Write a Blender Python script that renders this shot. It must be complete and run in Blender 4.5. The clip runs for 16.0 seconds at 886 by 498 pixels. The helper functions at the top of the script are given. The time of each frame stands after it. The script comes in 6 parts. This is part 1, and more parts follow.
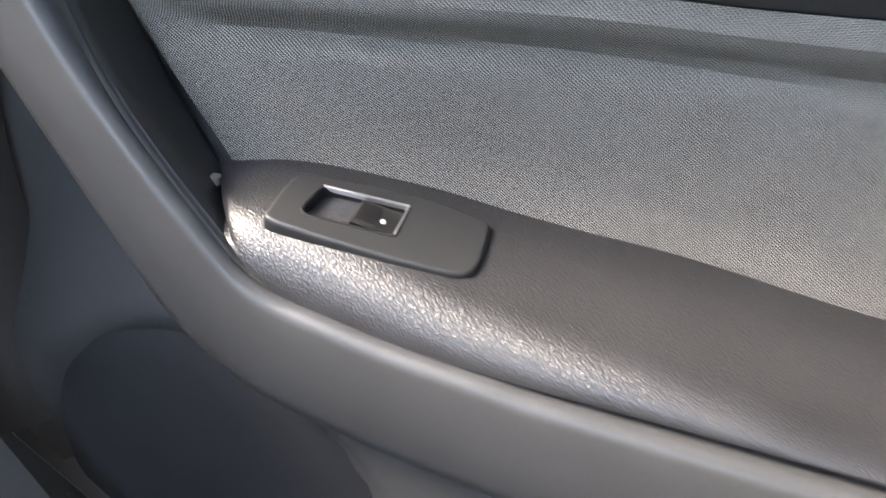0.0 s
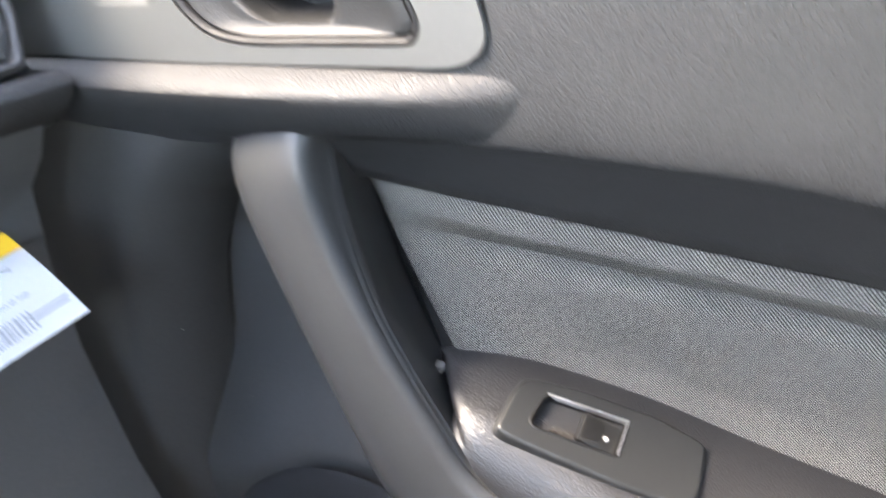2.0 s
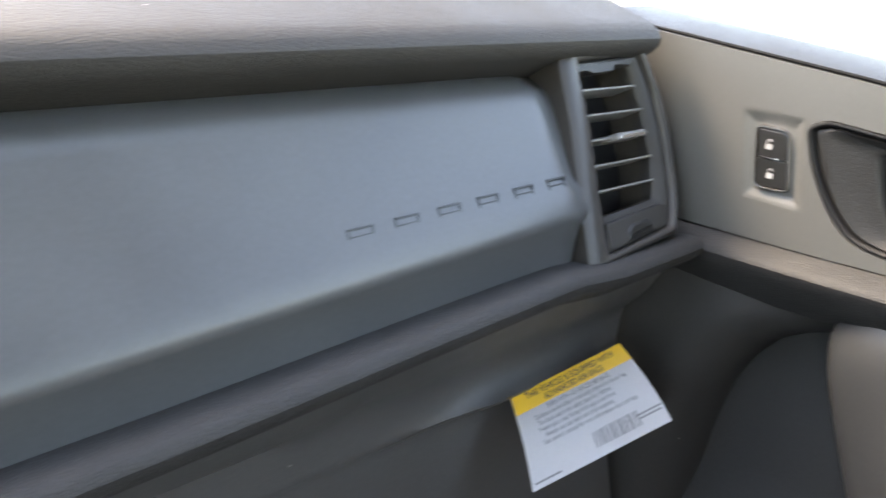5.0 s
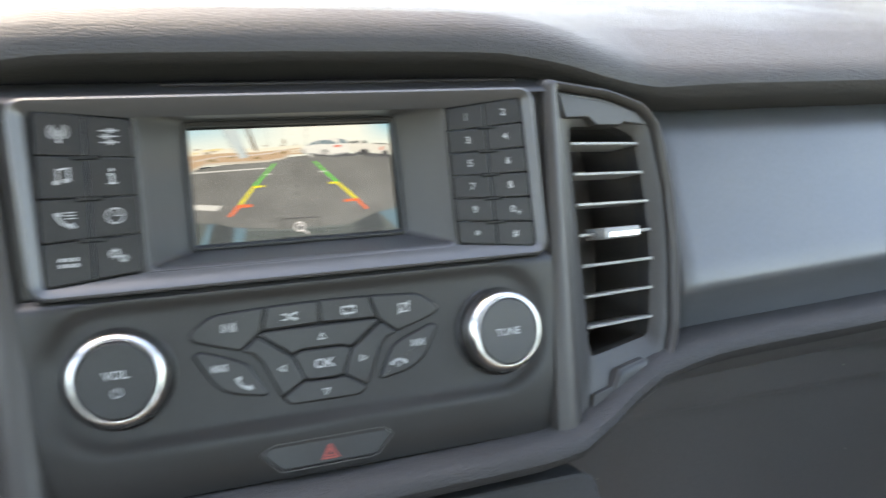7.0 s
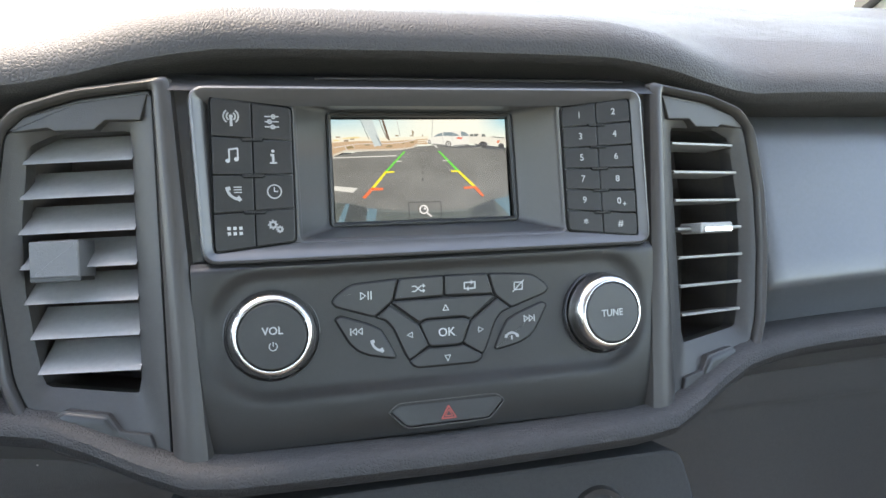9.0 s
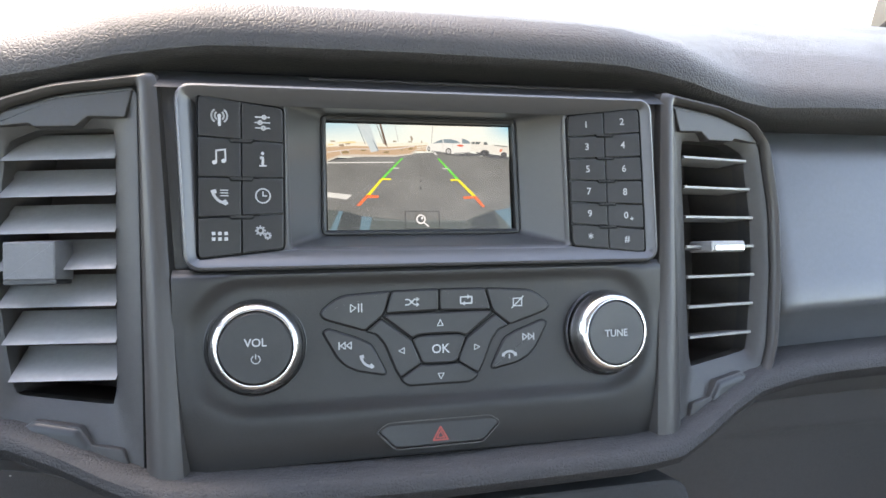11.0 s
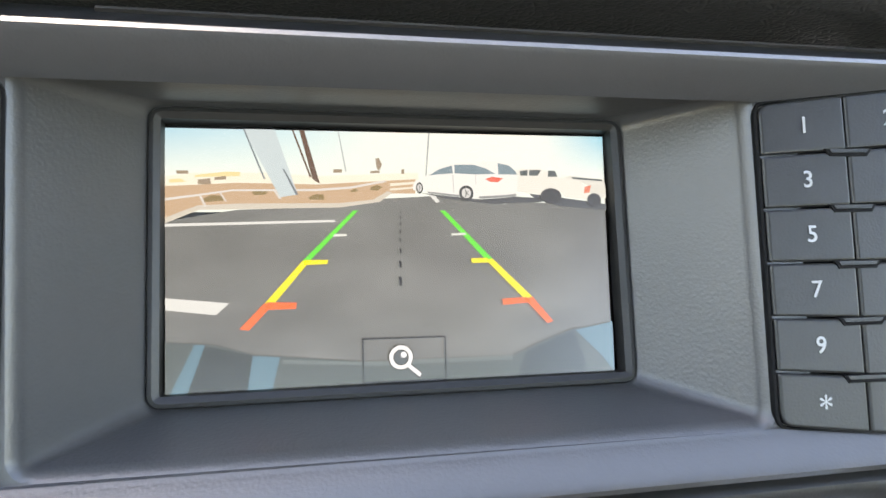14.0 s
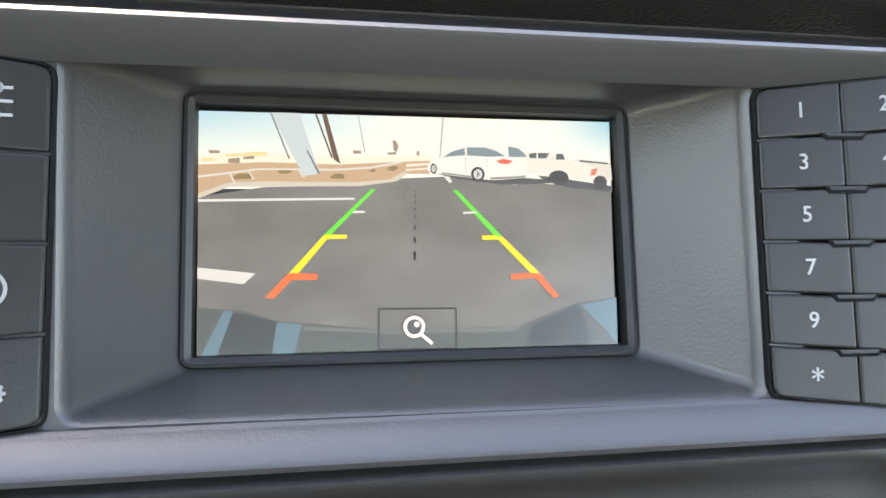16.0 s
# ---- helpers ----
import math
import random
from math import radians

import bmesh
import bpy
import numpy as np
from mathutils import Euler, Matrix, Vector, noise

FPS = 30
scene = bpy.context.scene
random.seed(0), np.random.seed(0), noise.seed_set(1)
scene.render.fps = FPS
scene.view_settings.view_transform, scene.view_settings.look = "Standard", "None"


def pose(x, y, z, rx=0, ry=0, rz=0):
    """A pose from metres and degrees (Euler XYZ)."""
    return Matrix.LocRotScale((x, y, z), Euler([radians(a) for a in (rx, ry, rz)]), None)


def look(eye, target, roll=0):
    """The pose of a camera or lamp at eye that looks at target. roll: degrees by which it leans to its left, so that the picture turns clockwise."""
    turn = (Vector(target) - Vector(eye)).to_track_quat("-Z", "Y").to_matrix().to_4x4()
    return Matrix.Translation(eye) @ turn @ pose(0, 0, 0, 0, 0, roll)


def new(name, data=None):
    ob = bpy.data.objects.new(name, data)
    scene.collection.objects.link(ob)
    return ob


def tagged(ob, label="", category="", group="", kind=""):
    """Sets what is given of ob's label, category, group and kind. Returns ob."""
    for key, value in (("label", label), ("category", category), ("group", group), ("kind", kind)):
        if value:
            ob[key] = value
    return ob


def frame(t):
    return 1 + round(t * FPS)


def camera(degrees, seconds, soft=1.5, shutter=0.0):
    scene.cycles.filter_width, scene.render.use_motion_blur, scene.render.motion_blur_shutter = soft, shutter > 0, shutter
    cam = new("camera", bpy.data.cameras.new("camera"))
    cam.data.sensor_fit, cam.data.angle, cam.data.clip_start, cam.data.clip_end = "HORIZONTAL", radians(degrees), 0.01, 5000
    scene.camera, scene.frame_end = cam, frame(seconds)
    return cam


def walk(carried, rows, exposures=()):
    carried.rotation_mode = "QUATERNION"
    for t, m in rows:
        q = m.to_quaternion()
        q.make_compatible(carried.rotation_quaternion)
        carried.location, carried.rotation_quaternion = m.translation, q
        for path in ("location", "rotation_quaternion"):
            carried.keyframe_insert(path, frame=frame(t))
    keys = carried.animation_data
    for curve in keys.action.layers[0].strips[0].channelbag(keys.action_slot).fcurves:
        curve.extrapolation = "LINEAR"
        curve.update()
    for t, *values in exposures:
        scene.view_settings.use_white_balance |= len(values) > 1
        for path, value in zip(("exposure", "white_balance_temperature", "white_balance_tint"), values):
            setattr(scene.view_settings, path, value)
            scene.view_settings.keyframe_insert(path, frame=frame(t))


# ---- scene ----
cam = camera(64.0, 16.0, soft=1.5, shutter=0.5)
PATH = [
    (0, 0.4492, -0.4719, 0.5795, 62.28, 4.57, -70.25),
    (0.5, 0.4824, -0.4383, 0.5733, 64.12, 4.25, -67.75),
    (1, 0.4785, -0.4324, 0.5793, 64.72, 3.84, -66.92),
    (1.5, 0.4742, -0.4293, 0.5903, 65.62, 4.05, -65.13),
    (1.8, 0.4517, -0.3977, 0.6502, 64.17, 2.22, -65.37),
    (2, 0.4466, -0.3852, 0.6885, 63.40, 2.28, -63.29),
    (2.5, 0.4222, -0.3707, 0.7434, 64.19, 2.50, -60.13),
    (3, 0.4020, -0.3549, 0.7631, 64.82, 2.47, -58.38),
    (3.5, 0.3836, -0.3276, 0.7616, 66.30, 1.88, -55.17),
    (3.7, 0.3699, -0.3163, 0.7663, 67.20, 1.34, -53.47),
    (5.8, 0.1540, -0.2704, 0.7771, 67.96, -3.24, -31.57),
    (6, 0.1216, -0.2711, 0.7857, 67.25, -3.37, -29.66),
    (6.2, 0.0865, -0.2796, 0.7950, 66.60, -3.30, -26.80),
    (6.5, 0.0298, -0.2972, 0.7990, 66.91, -2.88, -23.17),
    (7, -0.0405, -0.3234, 0.8057, 66.78, -2.39, -18.54),
    (7.5, -0.0886, -0.3383, 0.8123, 66.76, -2.49, -16.20),
    (8, -0.0831, -0.3417, 0.8055, 66.84, -2.57, -15.16),
    (8.5, -0.0847, -0.3456, 0.8082, 66.98, -2.80, -14.73),
    (9, -0.0855, -0.3459, 0.8067, 67.01, -3.21, -14.61),
    (11.5, -0.0709, -0.3188, 0.7945, 68.44, -4.72, -13.57),
    (12, -0.0637, -0.2791, 0.7811, 69.15, -4.99, -13.83),
    (12.5, -0.0536, -0.2271, 0.7670, 70.12, -4.67, -13.11),
    (13, -0.0427, -0.1896, 0.7611, 70.33, -4.24, -12.69),
    (13.5, -0.0355, -0.1551, 0.7522, 70.20, -3.90, -12.61),
    (14, -0.0239, -0.1370, 0.7517, 70.34, -3.48, -12.18),
    (14.5, -0.0218, -0.1339, 0.7482, 70.22, -3.28, -11.37),
    (15, -0.0253, -0.1382, 0.7500, 70.34, -3.28, -11.06),
    (15.5, -0.0242, -0.1403, 0.7491, 69.98, -3.20, -10.25),
    (16, -0.0221, -0.1481, 0.7509, 69.99, -3.24, -9.69),
]
EXPOSURES = [(0, 4.66, 7650, 12), (0.5, 4.44, 7710, 12), (1.5, 4.63, 7740, 12), (1.8, 5.04, 7800, 12), (2.5, 4.46, 7820, 12), (3, 4.04, 8000, 12), (3.7, 4.18, 8100, 12), (5.8, 3.89, 9200, 13), (6.5, 3.94, 8900, 11), (7, 4.0, 8700, 11), (7.6, 3.67, 8800, 11), (8.2, 3.76, 8600, 11), (9, 4.0, 8400, 11), (11.5, 4.06, 8300, 15), (12.5, 4.28, 8290, 15), (14, 4.09, 8270, 13), (16, 4.09, 8350, 14)]
walk(cam, [(t, pose(x, y, z, rx, ry, rz)) for t, x, y, z, rx, ry, rz in PATH], EXPOSURES)

# ---- light: hazy sun ahead of the windscreen, open sky all round ----
SUN_EL, SUN_AZ = 52.0, 150.0     # degrees; azimuth of the way the light travels, from +y clockwise
world = bpy.data.worlds.new("world")
scene.world = world
world.use_nodes = True
wn = world.node_tree.nodes
sky = wn.new("ShaderNodeTexSky")
sky.sky_type, sky.sun_disc = "NISHITA", False
sky.sun_elevation, sky.sun_rotation = radians(SUN_EL), radians(SUN_AZ + 180)
wn["Background"].inputs["Strength"].default_value = 0.15
haze = wn.new("ShaderNodeHueSaturation")
haze.inputs["Saturation"].default_value = 1.0
world.node_tree.links.new(sky.outputs[0], haze.inputs["Color"])
world.node_tree.links.new(haze.outputs[0], wn["Background"].inputs["Color"])
sun = new("sun", bpy.data.lights.new("sun", "SUN"))
sun.data.energy, sun.data.angle, sun.data.color = 0.95, radians(18), (1.0, 0.955, 0.90)
saz, sel = radians(SUN_AZ), radians(SUN_EL)
sun.matrix_world = look((0, 0, 5), (5 * math.sin(saz) * math.cos(sel), 5 * math.cos(saz) * math.cos(sel), 5 - 5 * math.sin(sel)))

# ---- materials ----


def material(name, color, rough=0.5, metal=0.0, grain=0.0, grain_scale=900.0, kind="noise", mottled=0.12, spec=0.5, dust=0.0, coat=0.0):
    """A surface with a fine relief (noise, leather cells or weave), and uneven colour and gloss on two scales."""
    m = bpy.data.materials.new(name)
    m.use_nodes = True
    n, l = m.node_tree.nodes, m.node_tree.links
    b = n["Principled BSDF"]
    co = n.new("ShaderNodeTexCoord")
    big, small = n.new("ShaderNodeTexNoise"), n.new("ShaderNodeTexNoise")
    big.inputs["Scale"].default_value, big.inputs["Detail"].default_value = 14, 5
    small.inputs["Scale"].default_value, small.inputs["Detail"].default_value = 420, 3
    for t in (big, small):
        l.new(co.outputs["Object"], t.inputs["Vector"])
    add = n.new("ShaderNodeMath")
    add.operation = "ADD"
    l.new(big.outputs["Fac"], add.inputs[0])
    l.new(small.outputs["Fac"], add.inputs[1])
    ramp = n.new("ShaderNodeMapRange")
    ramp.inputs["From Min"].default_value, ramp.inputs["From Max"].default_value = 0.6, 1.4
    ramp.inputs["To Min"].default_value, ramp.inputs["To Max"].default_value = 1 - mottled, 1 + mottled
    l.new(add.outputs[0], ramp.inputs["Value"])
    mul = n.new("ShaderNodeVectorMath")
    mul.operation = "SCALE"
    mul.inputs[0].default_value = color
    l.new(ramp.outputs[0], mul.inputs["Scale"])
    last = mul.outputs[0]
    if dust:
        specks = n.new("ShaderNodeTexVoronoi")
        specks.inputs["Scale"].default_value = 130
        l.new(co.outputs["Object"], specks.inputs["Vector"])
        cut = n.new("ShaderNodeMapRange")
        cut.inputs["From Min"].default_value, cut.inputs["From Max"].default_value = 0.09, 0.05
        l.new(specks.outputs["Distance"], cut.inputs["Value"])
        pick = n.new("ShaderNodeSeparateColor")
        l.new(specks.outputs["Color"], pick.inputs[0])
        few = n.new("ShaderNodeMath")
        few.operation, few.inputs[1].default_value = "GREATER_THAN", 1 - dust
        l.new(pick.outputs[0], few.inputs[0])
        both = n.new("ShaderNodeMath")
        both.operation = "MULTIPLY"
        l.new(cut.outputs[0], both.inputs[0])
        l.new(few.outputs[0], both.inputs[1])
        mix = n.new("ShaderNodeMix")
        mix.data_type = "RGBA"
        l.new(both.outputs[0], mix.inputs["Factor"])
        l.new(last, mix.inputs["A"])
        mix.inputs["B"].default_value = (0.45, 0.43, 0.4, 1)
        last = mix.outputs["Result"]
    l.new(last, b.inputs["Base Color"])
    gloss = n.new("ShaderNodeMapRange")
    gloss.inputs["From Min"].default_value, gloss.inputs["From Max"].default_value = 0.3, 0.7
    gloss.inputs["To Min"].default_value, gloss.inputs["To Max"].default_value = max(0.02, rough - 0.06), min(1, rough + 0.06)
    l.new(big.outputs["Fac"], gloss.inputs["Value"])
    l.new(gloss.outputs[0], b.inputs["Roughness"])
    b.inputs["Metallic"].default_value = metal
    b.inputs["Specular IOR Level"].default_value = spec
    b.inputs["Coat Weight"].default_value = coat
    if grain:
        bump = n.new("ShaderNodeBump")
        bump.inputs["Strength"].default_value, bump.inputs["Distance"].default_value = grain, 0.0006
        if kind == "leather":
            cells = n.new("ShaderNodeTexVoronoi")
            cells.feature = "DISTANCE_TO_EDGE"
            cells.inputs["Scale"].default_value = grain_scale
            warp = n.new("ShaderNodeTexNoise")
            warp.inputs["Scale"].default_value = grain_scale * 0.5
            l.new(co.outputs["Object"], warp.inputs["Vector"])
            off = n.new("ShaderNodeVectorMath")
            off.operation = "MULTIPLY_ADD"
            off.inputs[1].default_value = (0.8 / grain_scale,) * 3
            l.new(warp.outputs["Color"], off.inputs[0])
            l.new(co.outputs["Object"], off.inputs[2])
            l.new(off.outputs[0], cells.inputs["Vector"])
            dome = n.new("ShaderNodeMapRange")
            dome.interpolation_type = "SMOOTHSTEP"
            dome.inputs["From Max"].default_value = 0.24
            l.new(cells.outputs["Distance"], dome.inputs["Value"])
            l.new(dome.outputs[0], bump.inputs["Height"])
            bump.inputs["Distance"].default_value = 0.3 / grain_scale
        elif kind == "weave":
            waves = []
            for turn in (0.75, -0.82):
                rot = n.new("ShaderNodeMapping")
                rot.inputs["Rotation"].default_value = (0, 0, turn)
                l.new(co.outputs["Object"], rot.inputs["Vector"])
                wv = n.new("ShaderNodeTexWave")
                wv.inputs["Scale"].default_value = grain_scale
                wv.inputs["Distortion"].default_value = 0.6
                wv.inputs["Detail Scale"].default_value = 60
                l.new(rot.outputs[0], wv.inputs["Vector"])
                waves.append(wv)
            mx = n.new("ShaderNodeMath")
            mx.operation = "MULTIPLY"
            l.new(waves[0].outputs["Fac"], mx.inputs[0])
            l.new(waves[1].outputs["Fac"], mx.inputs[1])
            l.new(mx.outputs[0], bump.inputs["Height"])
            thread = n.new("ShaderNodeMapRange")
            thread.inputs["To Min"].default_value, thread.inputs["To Max"].default_value = 0.06, 2.85
            l.new(mx.outputs[0], thread.inputs["Value"])
            ink = n.new("ShaderNodeVectorMath")
            ink.operation = "SCALE"
            l.new(last, ink.inputs[0])
            l.new(thread.outputs[0], ink.inputs["Scale"])
            l.new(ink.outputs[0], b.inputs["Base Color"])
        else:
            g = n.new("ShaderNodeTexNoise")
            g.inputs["Scale"].default_value, g.inputs["Detail"].default_value = grain_scale, 2
            l.new(co.outputs["Object"], g.inputs["Vector"])
            l.new(g.outputs["Fac"], bump.inputs["Height"])
        l.new(bump.outputs[0], b.inputs["Normal"])
    return m


def glowing(name, color, strength):
    m = bpy.data.materials.new(name)
    m.use_nodes = True
    b = m.node_tree.nodes["Principled BSDF"]
    b.inputs["Base Color"].default_value = (0.01, 0.01, 0.012, 1)
    b.inputs["Roughness"].default_value = 0.25
    b.inputs["Emission Color"].default_value = (color[0] * 0.92, color[1], color[2] * 1.12, 1)
    b.inputs["Emission Strength"].default_value = strength
    return m


PAD = material("pad_skin", (0.030, 0.029, 0.0288), 0.60, grain=0.4, grain_scale=500, kind="leather", dust=0.006, spec=0.2)
STRIP = material("strip_plastic", (0.024, 0.024, 0.025), 0.5, grain=0.2, grain_scale=600, kind="leather", spec=0.3)
DOOR_PAD = material("door_skin", (0.022, 0.022, 0.0222), 0.48, grain=0.42, grain_scale=540, kind="leather", dust=0.004, spec=0.21)
ARM = material("arm_skin", (0.0145, 0.0145, 0.0155), 0.38, grain=0.30, grain_scale=520, kind="leather", dust=0.006, spec=0.55)
PANEL = material("soft_panel", (0.054, 0.057, 0.061), 0.36, grain=0.1, grain_scale=1400, dust=0.004)
EMBLEM = material("emblem_shade", (0.014, 0.015, 0.016), 0.45, grain=0.1)
# surround lighter than the fascia: light its walls reflect is put into the colour
SURROUND = material("surround_plastic", (0.038, 0.038, 0.039), 0.33, grain=0.12, grain_scale=1500, dust=0.006, mottled=0.07, spec=0.5)
FASCIA = material("fascia_plastic", (0.0110, 0.0105, 0.0102), 0.42, grain=0.12, grain_scale=1500, dust=0.006, spec=0.34)
FRAME = material("vent_frame_plastic", (0.033, 0.0305, 0.029), 0.34, grain=0.08, grain_scale=1500, spec=0.30, mottled=0.05)
BUTTON = material("button_plastic", (0.013, 0.0128, 0.0127), 0.38, grain=0.1, grain_scale=1800, dust=0.008, spec=0.34)
VENT_FACE = material("vent_face_plastic", (0.030, 0.0285, 0.0275), 0.44, grain=0.15, grain_scale=1500, spec=0.28)
PLATE_BLACK = material("switch_plate_plastic", (0.013, 0.0138, 0.0145), 0.48, grain=0.1, grain_scale=1800, spec=0.36)
GAP = material("gap_black", (0.006, 0.006, 0.0062), 0.8, spec=0.1)
BLACK = material("black_plastic", (0.012, 0.012, 0.013), 0.45, grain=0.1)
SLAT = material("slat_plastic", (0.145, 0.142, 0.137), 0.4, grain=0.1)
KNEE = material("knee_plastic", (0.062, 0.061, 0.060), 0.42, grain=0.14, grain_scale=700, kind="leather", dust=0.008, spec=0.4)
DARK = material("dark_lower_plastic", (0.056, 0.056, 0.058), 0.5, grain=0.16, grain_scale=700, kind="leather", dust=0.008)
TRIM = material("grey_trim", (0.070, 0.070, 0.067), 0.40, grain=0.05, mottled=0.05)
LOWER = material("coarse_black_plastic", (0.040, 0.0395, 0.039), 0.62, grain=0.2, grain_scale=700, kind="leather", dust=0.004, spec=0.12)
DUCT = material("duct_plastic", (0.060, 0.053, 0.048), 0.7, spec=0.15)
# near-black; in the door pocket and switch well it deepens the shade
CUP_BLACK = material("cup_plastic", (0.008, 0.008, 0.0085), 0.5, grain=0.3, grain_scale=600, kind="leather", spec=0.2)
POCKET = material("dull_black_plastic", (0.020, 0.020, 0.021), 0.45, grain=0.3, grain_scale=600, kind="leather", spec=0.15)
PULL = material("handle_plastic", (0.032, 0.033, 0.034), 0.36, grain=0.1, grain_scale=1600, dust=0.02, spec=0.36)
HANDLE = material("satin_black", (0.0075, 0.0075, 0.0075), 0.56, grain=0.5, grain_scale=1100, dust=0.07, spec=0.35)
CHROME = material("chrome", (0.48, 0.465, 0.455), 0.24, metal=1.0, mottled=0.03)
CHROME_HIGHLIGHT = material("highlight_chrome", (0.86, 0.87, 0.88), 0.38, metal=1.0, mottled=0.05)
FABRIC = material("grey_weave", (0.150, 0.143, 0.128), 0.85, grain=0.9, grain_scale=245, kind="weave", mottled=0.1)
INK = material("white_print", (0.26, 0.26, 0.26), 0.6, mottled=0.04)
RED_INK = material("red_print", (0.26, 0.03, 0.022), 0.5, mottled=0.04)
CARD = material("white_card", (0.72, 0.71, 0.72), 0.35, mottled=0.03)
YELLOW = material("yellow_print", (0.72, 0.42, 0.03), 0.35, mottled=0.04)
BLACK_INK = material("black_print", (0.03, 0.03, 0.03), 0.5, mottled=0.04)
GREY_INK = material("grey_print", (0.28, 0.28, 0.29), 0.5, mottled=0.04)
HEADLINER = material("headliner", (0.52, 0.50, 0.47), 0.9, grain=0.4, grain_scale=500)
CARPET = material("carpet", (0.065, 0.063, 0.062), 0.95, grain=0.9, grain_scale=600)
SEAT = material("seat_cloth", (0.15, 0.142, 0.132), 0.9, grain=0.6, grain_scale=500)
GROUND = material("pale_asphalt", (0.25, 0.237, 0.213), 0.9, grain=0.6, grain_scale=90)
CONCRETE = material("pale_concrete", (0.46, 0.45, 0.43), 0.85, grain=0.3, grain_scale=60, mottled=0.06)
JOINT = material("slab_joint", (0.25, 0.245, 0.235), 0.9, grain=0.3, grain_scale=60)

# ---- mesh helpers ----


def part(name, bm, mat, parent=None, label="", smooth=True, m=None):
    me = bpy.data.meshes.new(name)
    bmesh.ops.recalc_face_normals(bm, faces=bm.faces)
    bm.to_mesh(me)
    bm.free()
    if smooth:
        me.shade_smooth()
        me.set_sharp_from_angle(angle=radians(38))
        for f in me.polygons:
            if f.loop_total > 4:
                f.use_smooth = False
    me.materials.append(mat)
    ob = new(name, me)
    if parent is not None:
        ob.parent = parent
    if m is not None:
        ob.matrix_local = m
    if label:
        ob["label"] = label
    return ob


def thing(name, m, label, category, group="", kind=""):
    e = new(name)
    e.empty_display_size = 0.02
    e.matrix_world = m
    return tagged(e, label, category, group, kind)


def rounded(pts, r, seg=4):
    """A polygon with its corners cut to curves; r may be one number or one a corner."""
    out, n = [], len(pts)
    for i, q in enumerate(pts):
        q = Vector(q)
        a, b = Vector(pts[i - 1]), Vector(pts[(i + 1) % n])
        ri = r[i] if isinstance(r, (list, tuple)) else r
        da, db = min(ri, (a - q).length * 0.48), min(ri, (b - q).length * 0.48)
        s, e = q + (a - q).normalized() * da, q + (b - q).normalized() * db
        for k in range(seg + 1):
            t = k / seg
            out.append(tuple(s * (1 - t) ** 2 + q * 2 * t * (1 - t) + e * t * t))
    return out


def inset(poly, d):
    """The polygon drawn in by d (out, if negative)."""
    area = sum(poly[i - 1][0] * poly[i][1] - poly[i][0] * poly[i - 1][1] for i in range(len(poly)))
    sgn, out, n = (1 if area > 0 else -1), [], len(poly)
    for i in range(n):
        a, q, b = Vector(poly[i - 1]), Vector(poly[i]), Vector(poly[(i + 1) % n])
        e1, e2 = (q - a), (b - q)
        n1 = Vector((-e1.y, e1.x)).normalized() if e1.length > 1e-9 else Vector((0, 0))
        n2 = Vector((-e2.y, e2.x)).normalized() if e2.length > 1e-9 else n1
        if n1.length < 0.5:
            n1 = n2
        mid = n1 + n2
        mid = mid.normalized() if mid.length > 1e-6 else n1
        k = d * sgn / max(0.35, mid.dot(n1))
        out.append((q.x + mid.x * k, q.y + mid.y * k))
    return out


def loops(bm, rings, closed=True, cap=False, base=False):
    """Quads between rings of points; each ring closed or open."""
    made = [[bm.verts.new(q) for q in ring] for ring in rings]
    for a, b in zip(made, made[1:]):
        n = len(a)
        for i in range(n if closed else n - 1):
            j = (i + 1) % n
            bm.faces.new((a[i], a[j], b[j], b[i]))
    if cap:
        bm.faces.new(made[-1])
    if base:
        bm.faces.new(list(reversed(made[0])))
    return bm


def slab(poly, w0, w1, ch=0.0006, bm=None, base=True):
    """A flat piece of that outline, from height w0 to w1, its upper edge eased."""
    bm = bm or bmesh.new()
    rings = [[(x, y, w0) for x, y in poly], [(x, y, w1 - ch) for x, y in poly],
             [(x, y, w1 - ch * 0.3) for x, y in inset(poly, ch * 0.3)], [(x, y, w1) for x, y in inset(poly, ch)]]
    return loops(bm, rings, cap=True, base=base)


def rim(outer, profile, bm=None, cap=False):
    """A ring round an outline: profile of (inset, height)."""
    return loops(bm or bmesh.new(), [[(x, y, h) for x, y in inset(outer, d)] for d, h in profile], cap=cap)


def holed(outer, inner, w, depth, bm=None):
    """A flat sheet with one opening, its outer and inner edges turned back by depth."""
    bm = bm or bmesh.new()
    a = [bm.verts.new((x, y, w)) for x, y in outer]
    b = [bm.verts.new((x, y, w)) for x, y in inner]
    edges = [bm.edges.new((r[i - 1], r[i])) for r in (a, b) for i in range(len(r))]
    bmesh.ops.triangle_fill(bm, edges=edges, use_beauty=True)
    for r, src in ((a, outer), (b, inner)):
        back = [bm.verts.new((x, y, w - depth)) for x, y in src]
        for i in range(len(r)):
            bm.faces.new((r[i - 1], r[i], back[i], back[i - 1]))
    return bm


def box(x0, x1, y0, y1, z0, z1, ch=0.001):
    return slab([(x0, y0), (x1, y0), (x1, y1), (x0, y1)], z0, z1, ch)


def turned(profile, n=48, bm=None, centre=(0, 0)):
    """A turned piece round the local z axis: profile of (radius, height), from rim to middle."""
    rings = [[(centre[0] + r * math.cos(2 * math.pi * k / n), centre[1] + r * math.sin(2 * math.pi * k / n), h) for k in range(n)] for r, h in profile]
    return loops(bm or bmesh.new(), rings, cap=True)


